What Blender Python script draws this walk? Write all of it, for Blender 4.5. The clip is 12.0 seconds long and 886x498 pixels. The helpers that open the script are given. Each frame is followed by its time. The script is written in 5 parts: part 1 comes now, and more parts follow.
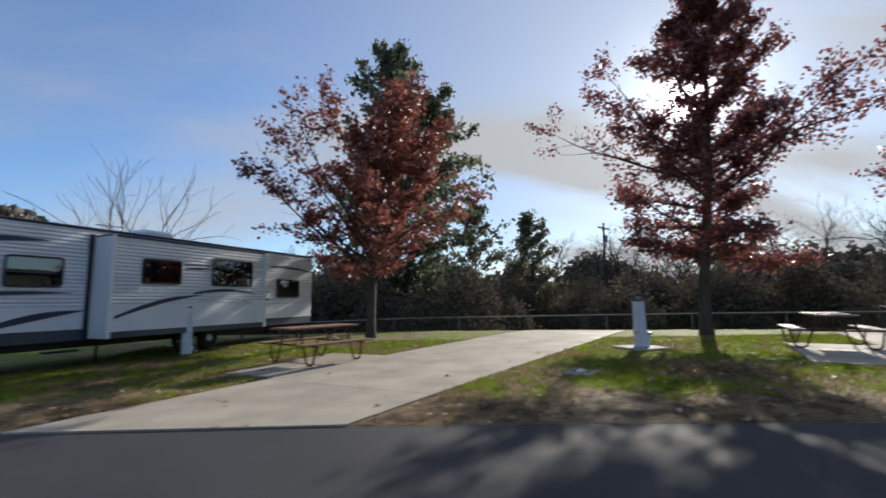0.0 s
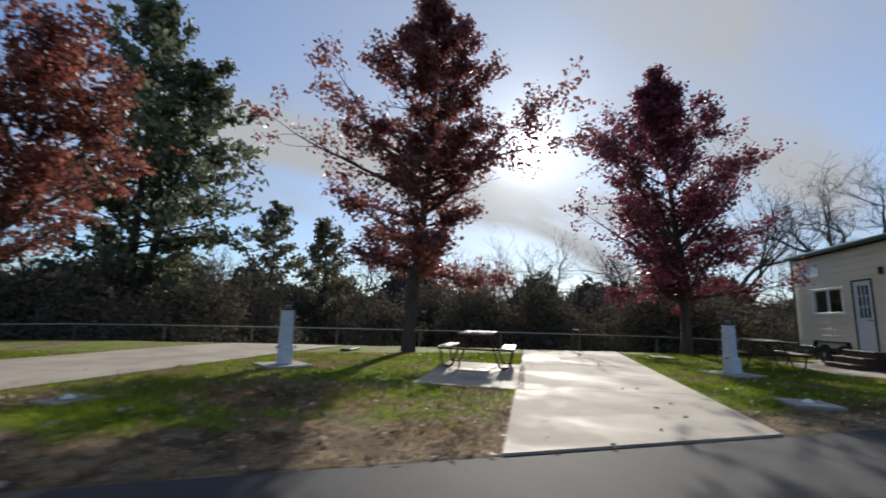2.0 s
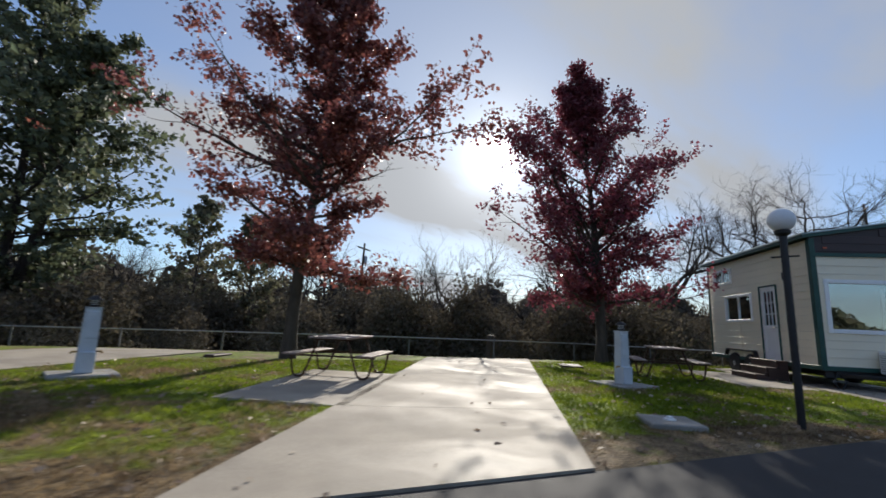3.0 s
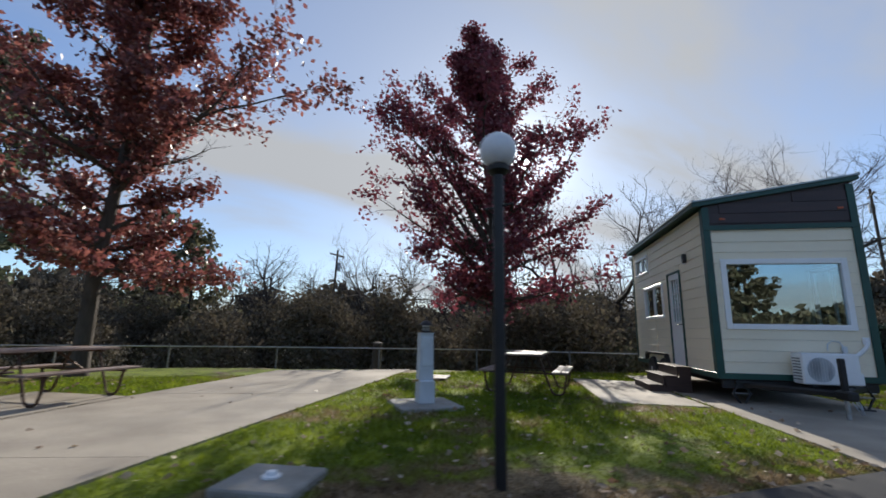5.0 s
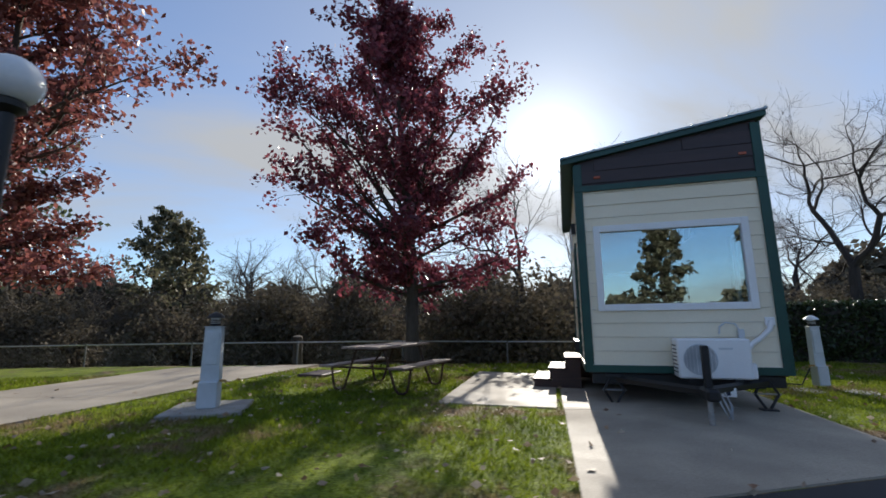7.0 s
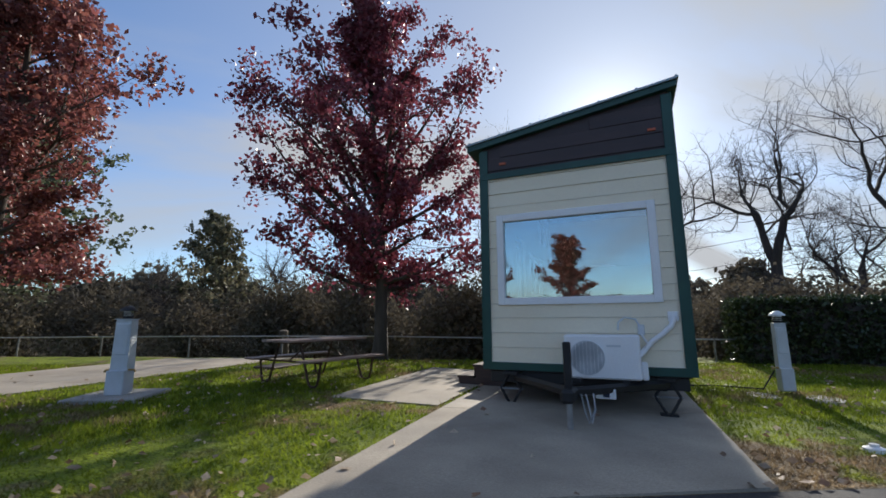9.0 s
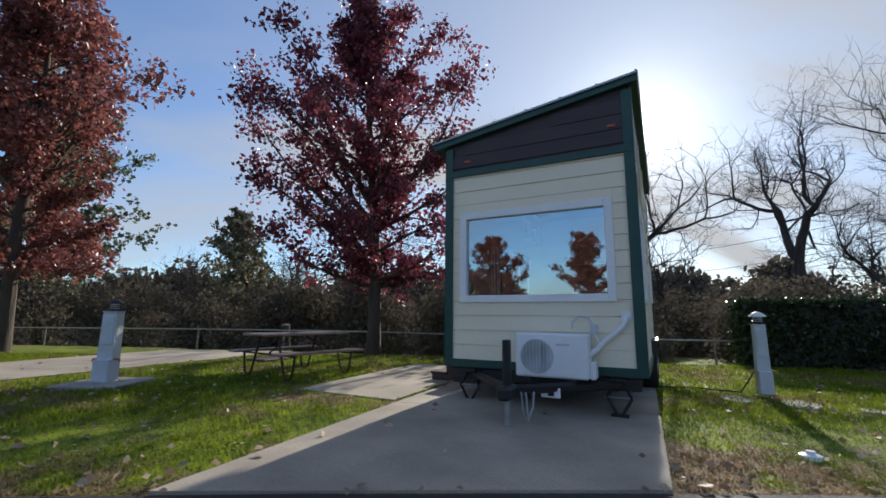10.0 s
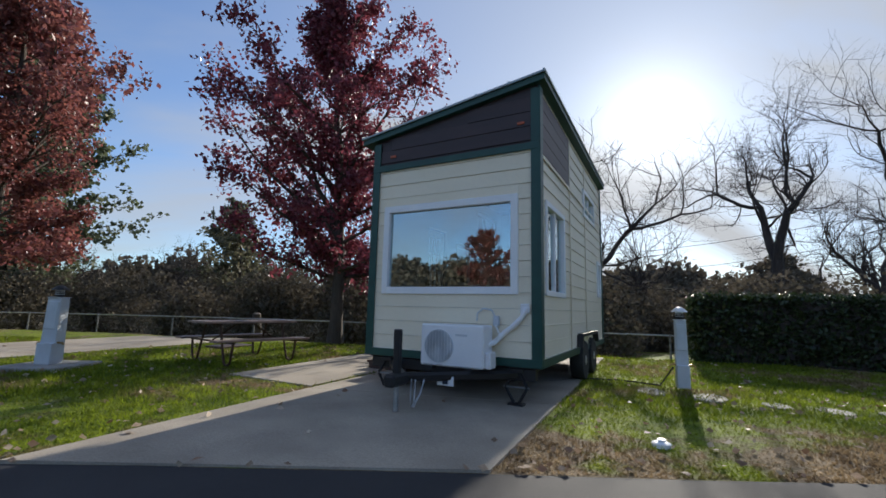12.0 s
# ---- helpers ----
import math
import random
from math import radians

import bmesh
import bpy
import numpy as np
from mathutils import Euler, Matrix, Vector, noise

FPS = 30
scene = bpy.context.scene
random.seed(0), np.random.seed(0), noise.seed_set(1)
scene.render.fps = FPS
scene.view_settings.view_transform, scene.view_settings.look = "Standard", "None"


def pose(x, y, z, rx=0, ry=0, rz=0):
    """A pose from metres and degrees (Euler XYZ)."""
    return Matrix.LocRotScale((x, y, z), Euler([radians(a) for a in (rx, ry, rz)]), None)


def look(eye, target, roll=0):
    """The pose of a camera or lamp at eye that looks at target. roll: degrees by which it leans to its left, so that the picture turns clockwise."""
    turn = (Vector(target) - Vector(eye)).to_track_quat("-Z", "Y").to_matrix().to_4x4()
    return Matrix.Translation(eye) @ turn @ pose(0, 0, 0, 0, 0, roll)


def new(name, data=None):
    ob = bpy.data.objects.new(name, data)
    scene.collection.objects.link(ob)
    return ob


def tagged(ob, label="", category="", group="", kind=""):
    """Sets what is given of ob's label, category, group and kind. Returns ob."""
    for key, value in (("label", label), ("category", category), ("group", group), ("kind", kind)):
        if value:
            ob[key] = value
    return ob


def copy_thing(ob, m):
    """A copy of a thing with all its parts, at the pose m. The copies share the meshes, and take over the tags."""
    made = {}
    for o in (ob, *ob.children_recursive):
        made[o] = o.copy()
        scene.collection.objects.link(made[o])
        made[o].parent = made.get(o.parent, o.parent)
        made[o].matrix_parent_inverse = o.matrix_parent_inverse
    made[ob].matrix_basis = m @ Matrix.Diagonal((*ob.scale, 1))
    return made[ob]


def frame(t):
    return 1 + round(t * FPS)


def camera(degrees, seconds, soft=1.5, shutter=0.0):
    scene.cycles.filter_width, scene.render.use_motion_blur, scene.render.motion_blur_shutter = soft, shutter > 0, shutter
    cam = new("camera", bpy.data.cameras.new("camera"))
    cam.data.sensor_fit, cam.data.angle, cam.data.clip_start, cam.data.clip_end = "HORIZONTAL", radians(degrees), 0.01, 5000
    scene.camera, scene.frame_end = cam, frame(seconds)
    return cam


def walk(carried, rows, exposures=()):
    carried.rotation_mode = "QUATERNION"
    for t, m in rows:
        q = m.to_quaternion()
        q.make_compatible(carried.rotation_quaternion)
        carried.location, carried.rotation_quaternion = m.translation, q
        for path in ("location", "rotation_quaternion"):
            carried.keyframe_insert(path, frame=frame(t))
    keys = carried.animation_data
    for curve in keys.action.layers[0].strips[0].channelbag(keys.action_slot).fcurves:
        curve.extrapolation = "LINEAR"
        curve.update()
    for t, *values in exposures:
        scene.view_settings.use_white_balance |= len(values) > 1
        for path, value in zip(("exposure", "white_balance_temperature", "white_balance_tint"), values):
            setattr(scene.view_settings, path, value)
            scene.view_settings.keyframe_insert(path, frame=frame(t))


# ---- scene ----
cam = camera(92.3, 12.0, 1.6, 0.5)
PATH = [
    (0, (-1.052, -0.618, 1.315), (-0.866, 1.358, 1.558), -1.0),
    (0.5, (0.359, -0.456, 1.266), (0.681, 1.501, 1.524), -0.5),
    (1, (1.526, -0.293, 1.191), (2.024, 1.623, 1.473), 0.4),
    (1.5, (2.657, -0.212, 1.202), (3.339, 1.645, 1.496), 1.0),
    (2, (3.822, -0.128, 1.179), (4.657, 1.661, 1.496), 1.8),
    (2.5, (5.062, -0.013, 1.144), (5.997, 1.722, 1.484), 2.2),
    (3, (6.251, 0.052, 1.164), (7.227, 1.762, 1.516), 2.4),
    (3.2, (6.717, 0.04, 1.153), (7.697, 1.745, 1.514), 2.4),
    (4.8, (10.769, -0.191, 1.21), (11.685, 1.545, 1.595), 1.3),
    (5, (11.276, -0.219, 1.207), (12.181, 1.522, 1.593), 1.0),
    (5.5, (12.409, -0.312, 1.199), (13.281, 1.449, 1.571), 0.7),
    (6, (13.471, -0.5, 1.163), (14.276, 1.292, 1.535), 0.1),
    (6.5, (14.289, -0.546, 1.219), (15.072, 1.261, 1.567), -0.4),
    (7, (15.076, -0.712, 1.22), (15.815, 1.115, 1.561), -0.6),
    (9, (17.43, -1.32, 1.161), (17.914, 0.593, 1.49), -0.3),
    (9.5, (17.897, -1.452, 1.16), (18.313, 0.478, 1.481), 0.1),
    (10, (18.326, -1.593, 1.162), (18.688, 0.349, 1.476), 0.5),
    (10.5, (18.697, -1.705, 1.163), (19.029, 0.243, 1.472), 0.7),
    (11, (18.988, -1.8, 1.163), (19.314, 0.149, 1.468), 1.0),
    (11.5, (19.27, -1.903, 1.171), (19.598, 0.048, 1.464), 1.2),
    (12, (19.535, -1.997, 1.163), (19.867, -0.045, 1.441), 1.4),
]
walk(cam, [(t, look(eye, target, roll)) for t, eye, target, roll in PATH], [(0, 0.25), (2.5, 0.12), (5, 0.25), (12, 0.3)])

# ---- world, sun ----
SUN_AZ, SUN_EL = 53.2, 22.6          # degrees; azimuth from +x towards +y
sun_dir = Vector((math.cos(radians(SUN_EL)) * math.cos(radians(SUN_AZ)), math.cos(radians(SUN_EL)) * math.sin(radians(SUN_AZ)), math.sin(radians(SUN_EL))))


def make_world():
    w = bpy.data.worlds.new("world")
    scene.world = w
    w.use_nodes = True
    nt = w.node_tree
    nt.nodes.clear()
    N, L = nt.nodes.new, nt.links.new
    out, bg = N("ShaderNodeOutputWorld"), N("ShaderNodeBackground")
    sky = N("ShaderNodeTexSky")
    sky.sky_type, sky.sun_disc = "NISHITA", False
    sky.sun_elevation, sky.sun_rotation = radians(SUN_EL), radians(90 - SUN_AZ)
    sky.air_density, sky.dust_density, sky.ozone_density = 1.0, 0.4, 2.0
    tc = N("ShaderNodeTexCoord")
    # thin streaked cloud: the direction projected on a high layer
    sep = N("ShaderNodeSeparateXYZ")
    L(tc.outputs["Generated"], sep.inputs[0])
    zc = N("ShaderNodeMath"); zc.operation = "MAXIMUM"; zc.inputs[1].default_value = 0.0
    L(sep.outputs["Z"], zc.inputs[0])
    za = N("ShaderNodeMath"); za.operation = "ADD"; za.inputs[1].default_value = 0.30
    L(zc.outputs[0], za.inputs[0])
    dx = N("ShaderNodeMath"); dx.operation = "DIVIDE"
    dy = N("ShaderNodeMath"); dy.operation = "DIVIDE"
    L(sep.outputs["X"], dx.inputs[0]); L(za.outputs[0], dx.inputs[1])
    L(sep.outputs["Y"], dy.inputs[0]); L(za.outputs[0], dy.inputs[1])
    com = N("ShaderNodeCombineXYZ")
    L(dx.outputs[0], com.inputs[0]); L(dy.outputs[0], com.inputs[1])
    mp = N("ShaderNodeMapping")
    mp.inputs["Rotation"].default_value = (0, 0, radians(CLOUD_ROT))
    mp.inputs["Location"].default_value = CLOUD_LOC
    mp.inputs["Scale"].default_value = (0.5, 1.35, 1)
    L(com.outputs[0], mp.inputs[0])
    nz = N("ShaderNodeTexNoise")
    nz.inputs["Scale"].default_value, nz.inputs["Detail"].default_value, nz.inputs["Roughness"].default_value = 1.0, 7, 0.52
    nz.inputs["Distortion"].default_value = 0.35
    L(mp.outputs[0], nz.inputs["Vector"])
    ramp = N("ShaderNodeMapRange")
    ramp.interpolation_type = "SMOOTHSTEP"
    ramp.inputs["From Min"].default_value, ramp.inputs["From Max"].default_value = CLOUD_LO, CLOUD_HI
    ramp.inputs["To Max"].default_value = 0.75
    L(nz.outputs["Fac"], ramp.inputs["Value"])
    # the veil lights up round the sun (forward scattering in thin cloud)
    dot = N("ShaderNodeVectorMath"); dot.operation = "DOT_PRODUCT"
    nrm = N("ShaderNodeVectorMath"); nrm.operation = "NORMALIZE"
    L(tc.outputs["Generated"], nrm.inputs[0])
    L(nrm.outputs[0], dot.inputs[0]); dot.inputs[1].default_value = sun_dir
    mx = N("ShaderNodeMath"); mx.operation = "MAXIMUM"; mx.inputs[1].default_value = 0.0
    L(dot.outputs["Value"], mx.inputs[0])
    total = None
    for power, gain in GLOW:
        p = N("ShaderNodeMath"); p.operation = "POWER"; p.inputs[1].default_value = power
        L(mx.outputs[0], p.inputs[0])
        g = N("ShaderNodeMath"); g.operation = "MULTIPLY"; g.inputs[1].default_value = gain
        L(p.outputs[0], g.inputs[0])
        if total is None:
            total = g
        else:
            a = N("ShaderNodeMath"); a.operation = "ADD"
            L(total.outputs[0], a.inputs[0]); L(g.outputs[0], a.inputs[1])
            total = a
    base = N("ShaderNodeMath"); base.operation = "ADD"; base.inputs[1].default_value = CLOUD_BASE
    L(total.outputs[0], base.inputs[0])
    ccol = N("ShaderNodeVectorMath"); ccol.operation = "SCALE"
    ccol.inputs[0].default_value = (0.91, 0.95, 1.01)
    L(base.outputs[0], ccol.inputs["Scale"])
    # nearer the sun more of the veil shows
    near = N("ShaderNodeMath"); near.operation = "POWER"; near.inputs[1].default_value = 2.6
    L(mx.outputs[0], near.inputs[0])
    nearg = N("ShaderNodeMath"); nearg.operation = "MULTIPLY"; nearg.inputs[1].default_value = 0.66
    L(near.outputs[0], nearg.inputs[0])
    cover = N("ShaderNodeMath"); cover.operation = "ADD"; cover.use_clamp = True
    L(ramp.outputs[0], cover.inputs[0]); L(nearg.outputs[0], cover.inputs[1])
    tint = N("ShaderNodeVectorMath"); tint.operation = "MULTIPLY"
    tint.inputs[1].default_value = SKY_TINT
    L(sky.outputs[0], tint.inputs[0])
    mix = N("ShaderNodeMix"); mix.data_type = "RGBA"
    L(cover.outputs[0], mix.inputs["Factor"])
    L(tint.outputs[0], mix.inputs["A"]); L(ccol.outputs[0], mix.inputs["B"])
    L(mix.outputs["Result"], bg.inputs["Color"])
    bg.inputs["Strength"].default_value = SKY_STRENGTH
    L(bg.outputs[0], out.inputs[0])


SKY_STRENGTH, SKY_TINT = 0.145, (0.66, 0.82, 1.03)
CLOUD_ROT, CLOUD_LOC, CLOUD_LO, CLOUD_HI, CLOUD_BASE = -50.0, (3.1, 1.7, 0), 0.38, 0.70, 3.1
GLOW = ((6, 0.2), (30, 0.6), (160, 4.0), (1500, 60.0))
make_world()
sun_data = bpy.data.lights.new("sun", "SUN")
sun_data.energy, sun_data.angle, sun_data.color = 4.8, radians(0.7), (1.0, 0.93, 0.82)
sun = new("sun", sun_data)
sun.matrix_world = look(sun_dir * 100, (0, 0, 0))

# ---- materials ----


def mat(name, a, b=None, rough=0.7, metal=0.0, scale=6.0, fine=60.0, bump=0.1, spec=0.5, stretch=(1, 1, 1), c=None, dist=0.02, rnd=0.0, island=0.0, trans=0.0, fac=(0.35, 0.68), grain=0.2, sheen=None):
    """A surface that mixes colours a and b by coarse noise, with finer grain and relief."""
    m = bpy.data.materials.new(name)
    m.use_nodes = True
    nt = m.node_tree
    N, L = nt.nodes.new, nt.links.new
    bs = nt.nodes["Principled BSDF"]
    b = b or tuple(x * 0.75 for x in a)
    tc = N("ShaderNodeTexCoord")
    mp = N("ShaderNodeMapping")
    mp.inputs["Scale"].default_value = stretch
    L(tc.outputs["Object"], mp.inputs[0])
    n1, n2 = N("ShaderNodeTexNoise"), N("ShaderNodeTexNoise")
    n1.inputs["Scale"].default_value, n1.inputs["Detail"].default_value = scale, 6
    n2.inputs["Scale"].default_value, n2.inputs["Detail"].default_value = fine, 4
    L(mp.outputs[0], n1.inputs["Vector"]); L(mp.outputs[0], n2.inputs["Vector"])
    r = N("ShaderNodeMapRange")
    r.inputs["From Min"].default_value, r.inputs["From Max"].default_value = fac
    L(n1.outputs["Fac"], r.inputs["Value"])
    mx = N("ShaderNodeMix"); mx.data_type = "RGBA"
    mx.inputs["A"].default_value, mx.inputs["B"].default_value = (*a, 1), (*b, 1)
    L(r.outputs[0], mx.inputs["Factor"])
    hsv = N("ShaderNodeHueSaturation")
    v = N("ShaderNodeMapRange")
    v.inputs["From Min"].default_value, v.inputs["From Max"].default_value = 0.25, 0.75
    v.inputs["To Min"].default_value, v.inputs["To Max"].default_value = 1 - grain, 1 + grain
    L(n2.outputs["Fac"], v.inputs["Value"])
    val = v.outputs[0]
    if rnd or island:
        if rnd:
            src = N("ShaderNodeObjectInfo").outputs["Random"]
        else:
            src = N("ShaderNodeNewGeometry").outputs["Random Per Island"]
        k = max(rnd, island)
        rr = N("ShaderNodeMapRange")
        rr.inputs["To Min"].default_value, rr.inputs["To Max"].default_value = 1 - k, 1 + k
        L(src, rr.inputs["Value"])
        mm = N("ShaderNodeMath"); mm.operation = "MULTIPLY"
        L(val, mm.inputs[0]); L(rr.outputs[0], mm.inputs[1])
        val = mm.outputs[0]
        if c is not None:
            mc = N("ShaderNodeMix"); mc.data_type = "RGBA"
            q = N("ShaderNodeMath"); q.operation = "MULTIPLY"; q.inputs[1].default_value = 7.31
            fr = N("ShaderNodeMath"); fr.operation = "FRACT"
            L(src, q.inputs[0]); L(q.outputs[0], fr.inputs[0])
            L(fr.outputs[0], mc.inputs["Factor"])
            L(mx.outputs["Result"], mc.inputs["A"]); mc.inputs["B"].default_value = (*c, 1)
            mx = mc
    L(val, hsv.inputs["Value"])
    L(mx.outputs["Result"], hsv.inputs["Color"])
    L(hsv.outputs[0], bs.inputs["Base Color"])
    bs.inputs["Roughness"].default_value, bs.inputs["Metallic"].default_value = rough, metal
    bs.inputs["Specular IOR Level"].default_value = spec
    if sheen:
        # worn patches shine more than the rest
        n3, sr = N("ShaderNodeTexNoise"), N("ShaderNodeMapRange")
        n3.inputs["Scale"].default_value, n3.inputs["Detail"].default_value, n3.inputs["Distortion"].default_value = sheen[0], 7, 0.8
        L(tc.outputs["Object"], n3.inputs["Vector"])
        sr.inputs["From Min"].default_value, sr.inputs["From Max"].default_value = 0.42, 0.66
        sr.inputs["To Min"].default_value, sr.inputs["To Max"].default_value = rough, sheen[1]
        L(n3.outputs["Fac"], sr.inputs["Value"])
        L(sr.outputs[0], bs.inputs["Roughness"])
    if bump:
        bp = N("ShaderNodeBump")
        bp.inputs["Strength"].default_value, bp.inputs["Distance"].default_value = bump, dist
        L(n2.outputs["Fac"], bp.inputs["Height"])
        L(bp.outputs[0], bs.inputs["Normal"])
    if trans:
        tl, ms = N("ShaderNodeBsdfTranslucent"), N("ShaderNodeMixShader")
        L(hsv.outputs[0], tl.inputs["Color"])
        ms.inputs[0].default_value = trans
        o = nt.nodes["Material Output"]
        L(bs.outputs[0], ms.inputs[1]); L(tl.outputs[0], ms.inputs[2]); L(ms.outputs[0], o.inputs[0])
    return m


def glass(name, tint=(0.75, 0.86, 0.88), mirror=0.25):
    m = bpy.data.materials.new(name)
    m.use_nodes = True
    nt = m.node_tree
    N, L = nt.nodes.new, nt.links.new
    nt.nodes.remove(nt.nodes["Principled BSDF"])
    tr, gl, ms, lw, mr = N("ShaderNodeBsdfTransparent"), N("ShaderNodeBsdfGlossy"), N("ShaderNodeMixShader"), N("ShaderNodeFresnel"), N("ShaderNodeMapRange")
    tr.inputs[0].default_value = (*tint, 1)
    gl.inputs["Roughness"].default_value = 0.01
    gl.inputs["Color"].default_value = (0.95, 1.0, 1.0, 1)
    lw.inputs["IOR"].default_value = 1.5
    mr.inputs["To Min"].default_value = mirror
    L(lw.outputs[0], mr.inputs["Value"])
    L(mr.outputs[0], ms.inputs[0]); L(tr.outputs[0], ms.inputs[1]); L(gl.outputs[0], ms.inputs[2])
    L(ms.outputs[0], nt.nodes["Material Output"].inputs[0])
    return m


def ground_material(name, blade):
    """Lawn in winter: green in patches, tan thatch and bare soil towards the road."""
    m = bpy.data.materials.new(name)
    m.use_nodes = True
    nt = m.node_tree
    N, L = nt.nodes.new, nt.links.new
    bs = nt.nodes["Principled BSDF"]
    tc = N("ShaderNodeTexCoord")
    sep = N("ShaderNodeSeparateXYZ")
    L(tc.outputs["Object"], sep.inputs[0])

    def noise_of(scale, detail=5, dist=0.0):
        n = N("ShaderNodeTexNoise")
        n.inputs["Scale"].default_value, n.inputs["Detail"].default_value, n.inputs["Distortion"].default_value = scale, detail, dist
        L(tc.outputs["Object"], n.inputs["Vector"])
        return n.outputs["Fac"]

    def mathn(op, p, q):
        n = N("ShaderNodeMath"); n.operation = op
        for i, s in enumerate((p, q)):
            if isinstance(s, (int, float)):
                n.inputs[i].default_value = s
            else:
                L(s, n.inputs[i])
        return n.outputs[0]

    def rng(src, lo, hi, a=0.0, b=1.0):
        n = N("ShaderNodeMapRange"); n.interpolation_type = "SMOOTHSTEP"
        for k, v in (("From Min", lo), ("From Max", hi), ("To Min", a), ("To Max", b)):
            n.inputs[k].default_value = v
        L(src, n.inputs["Value"])
        return n.outputs[0]

    def mixc(f, a, b):
        n = N("ShaderNodeMix"); n.data_type = "RGBA"
        L(f, n.inputs["Factor"])
        for k, v in (("A", a), ("B", b)):
            if isinstance(v, tuple):
                n.inputs[k].default_value = (*v, 1)
            else:
                L(v, n.inputs[k])
        return n.outputs["Result"]
    # distance from the road's edge
    w = mathn("ADD", mathn("SUBTRACT", sep.outputs["Y"], 4.02), mathn("MULTIPLY", sep.outputs["X"], 0.138))
    big, mid, fin = noise_of(0.55, 4, 0.3), noise_of(2.6, 5, 0.4), noise_of(38, 4)
    lush = rng(sep.outputs["X"], 4.0, 11.0, -0.04, 0.08)                 # the lawn is greener from the second site on
    dry = rng(sep.outputs["X"], 19.0, 22.0, 0.0, -0.03)                 # and thin beyond the cabin
    edge = mathn("MULTIPLY", rng(w, 0.1, 2.0, -0.40, 0.04), rng(sep.outputs["X"], 8.0, 13.0, 1.0, 0.45))
    g = mathn("ADD", mathn("ADD", big, mathn("MULTIPLY", mathn("SUBTRACT", mid, 0.5), 0.7)), mathn("ADD", mathn("ADD", lush, dry), edge))
    f = rng(g, 0.36, 0.60)
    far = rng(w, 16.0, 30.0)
    green = mixc(rng(mid, 0.35, 0.65), (0.10, 0.145, 0.014), (0.19, 0.235, 0.022))
    tan = mixc(rng(mid, 0.4, 0.62), (0.24, 0.175, 0.10), (0.11, 0.077, 0.047))
    col = mixc(f, tan, green)
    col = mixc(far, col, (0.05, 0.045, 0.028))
    hsv = N("ShaderNodeHueSaturation")
    L(col, hsv.inputs["Color"])
    L(rng(fin, 0.3, 0.7, 0.55, 1.4) if not blade else mathn("ADD", 0.75, mathn("MULTIPLY", N("ShaderNodeNewGeometry").outputs["Random Per Island"], 0.8)), hsv.inputs["Value"])
    L(hsv.outputs[0], bs.inputs["Base Color"])
    bs.inputs["Roughness"].default_value = 0.85
    bs.inputs["Specular IOR Level"].default_value = 0.2
    if blade:
        tl, ms = N("ShaderNodeBsdfTranslucent"), N("ShaderNodeMixShader")
        L(hsv.outputs[0], tl.inputs["Color"])
        ms.inputs[0].default_value = 0.55
        L(bs.outputs[0], ms.inputs[1]); L(tl.outputs[0], ms.inputs[2]); L(ms.outputs[0], nt.nodes["Material Output"].inputs[0])
    else:
        bp = N("ShaderNodeBump")
        bp.inputs["Strength"].default_value, bp.inputs["Distance"].default_value = 0.6, 0.03
        L(fin, bp.inputs["Height"]); L(bp.outputs[0], bs.inputs["Normal"])
    return m


M_GROUND, M_GRASS = ground_material("lawn_soil", False), ground_material("lawn_blades", True)
M_ASPHALT = mat("asphalt", (0.046, 0.047, 0.051), (0.031, 0.032, 0.036), 0.8, scale=0.8, fine=160, bump=0.5, dist=0.006, spec=0.3, grain=0.4)
M_CONC = mat("concrete", (0.42, 0.365, 0.29), (0.29, 0.25, 0.20), 0.85, scale=1.1, fine=70, bump=0.2, dist=0.004, rnd=0.05, spec=0.4, sheen=(0.8, 0.66))
M_CONC2 = mat("weathered_concrete", (0.36, 0.34, 0.31), (0.25, 0.24, 0.21), 0.8, scale=3, fine=90, bump=0.25, dist=0.004)
M_CREAM = mat("cream_paint", (0.89, 0.79, 0.61), (0.85, 0.75, 0.57), 0.5, scale=1.5, fine=60, bump=0.06, stretch=(0.7, 0.7, 1.2), dist=0.004, rnd=0.03, grain=0.04)
M_GREEN = mat("dark_green_trim", (0.012, 0.07, 0.055), (0.008, 0.05, 0.042), 0.45, scale=3, fine=50, bump=0.05, dist=0.004, grain=0.04)
M_DARK = mat("dark_brown_stain", (0.045, 0.024, 0.026), (0.03, 0.017, 0.02), 0.5, scale=2, fine=40, bump=0.1, stretch=(0.5, 0.5, 4), dist=0.004, rnd=0.1)
M_WHITE = mat("white_vinyl", (0.88, 0.88, 0.88), (0.83, 0.83, 0.84), 0.4, scale=3, fine=60, bump=0.03, grain=0.04)
M_ROOF = mat("roof_metal", (0.32, 0.36, 0.36), (0.24, 0.28, 0.28), 0.35, 0.7, scale=2, fine=60, bump=0.03, grain=0.04)
M_BLACK = mat("black_steel", (0.010, 0.010, 0.012), (0.016, 0.015, 0.015), 0.5, 0.0, scale=8, fine=90, bump=0.1, dist=0.003, grain=0.04)
M_RUBBER = mat("tyre_rubber", (0.018, 0.018, 0.019), (0.03, 0.029, 0.028), 0.85, scale=9, fine=90, bump=0.2, dist=0.004)
M_STEEL = mat("galvanised_steel", (0.48, 0.49, 0.5), (0.36, 0.37, 0.38), 0.4, 0.8, scale=12, fine=90, bump=0.08, dist=0.003)
M_FENCE = mat("dull_zinc", (0.20, 0.20, 0.20), (0.13, 0.13, 0.13), 0.75, 0.2, scale=12, fine=90, bump=0)
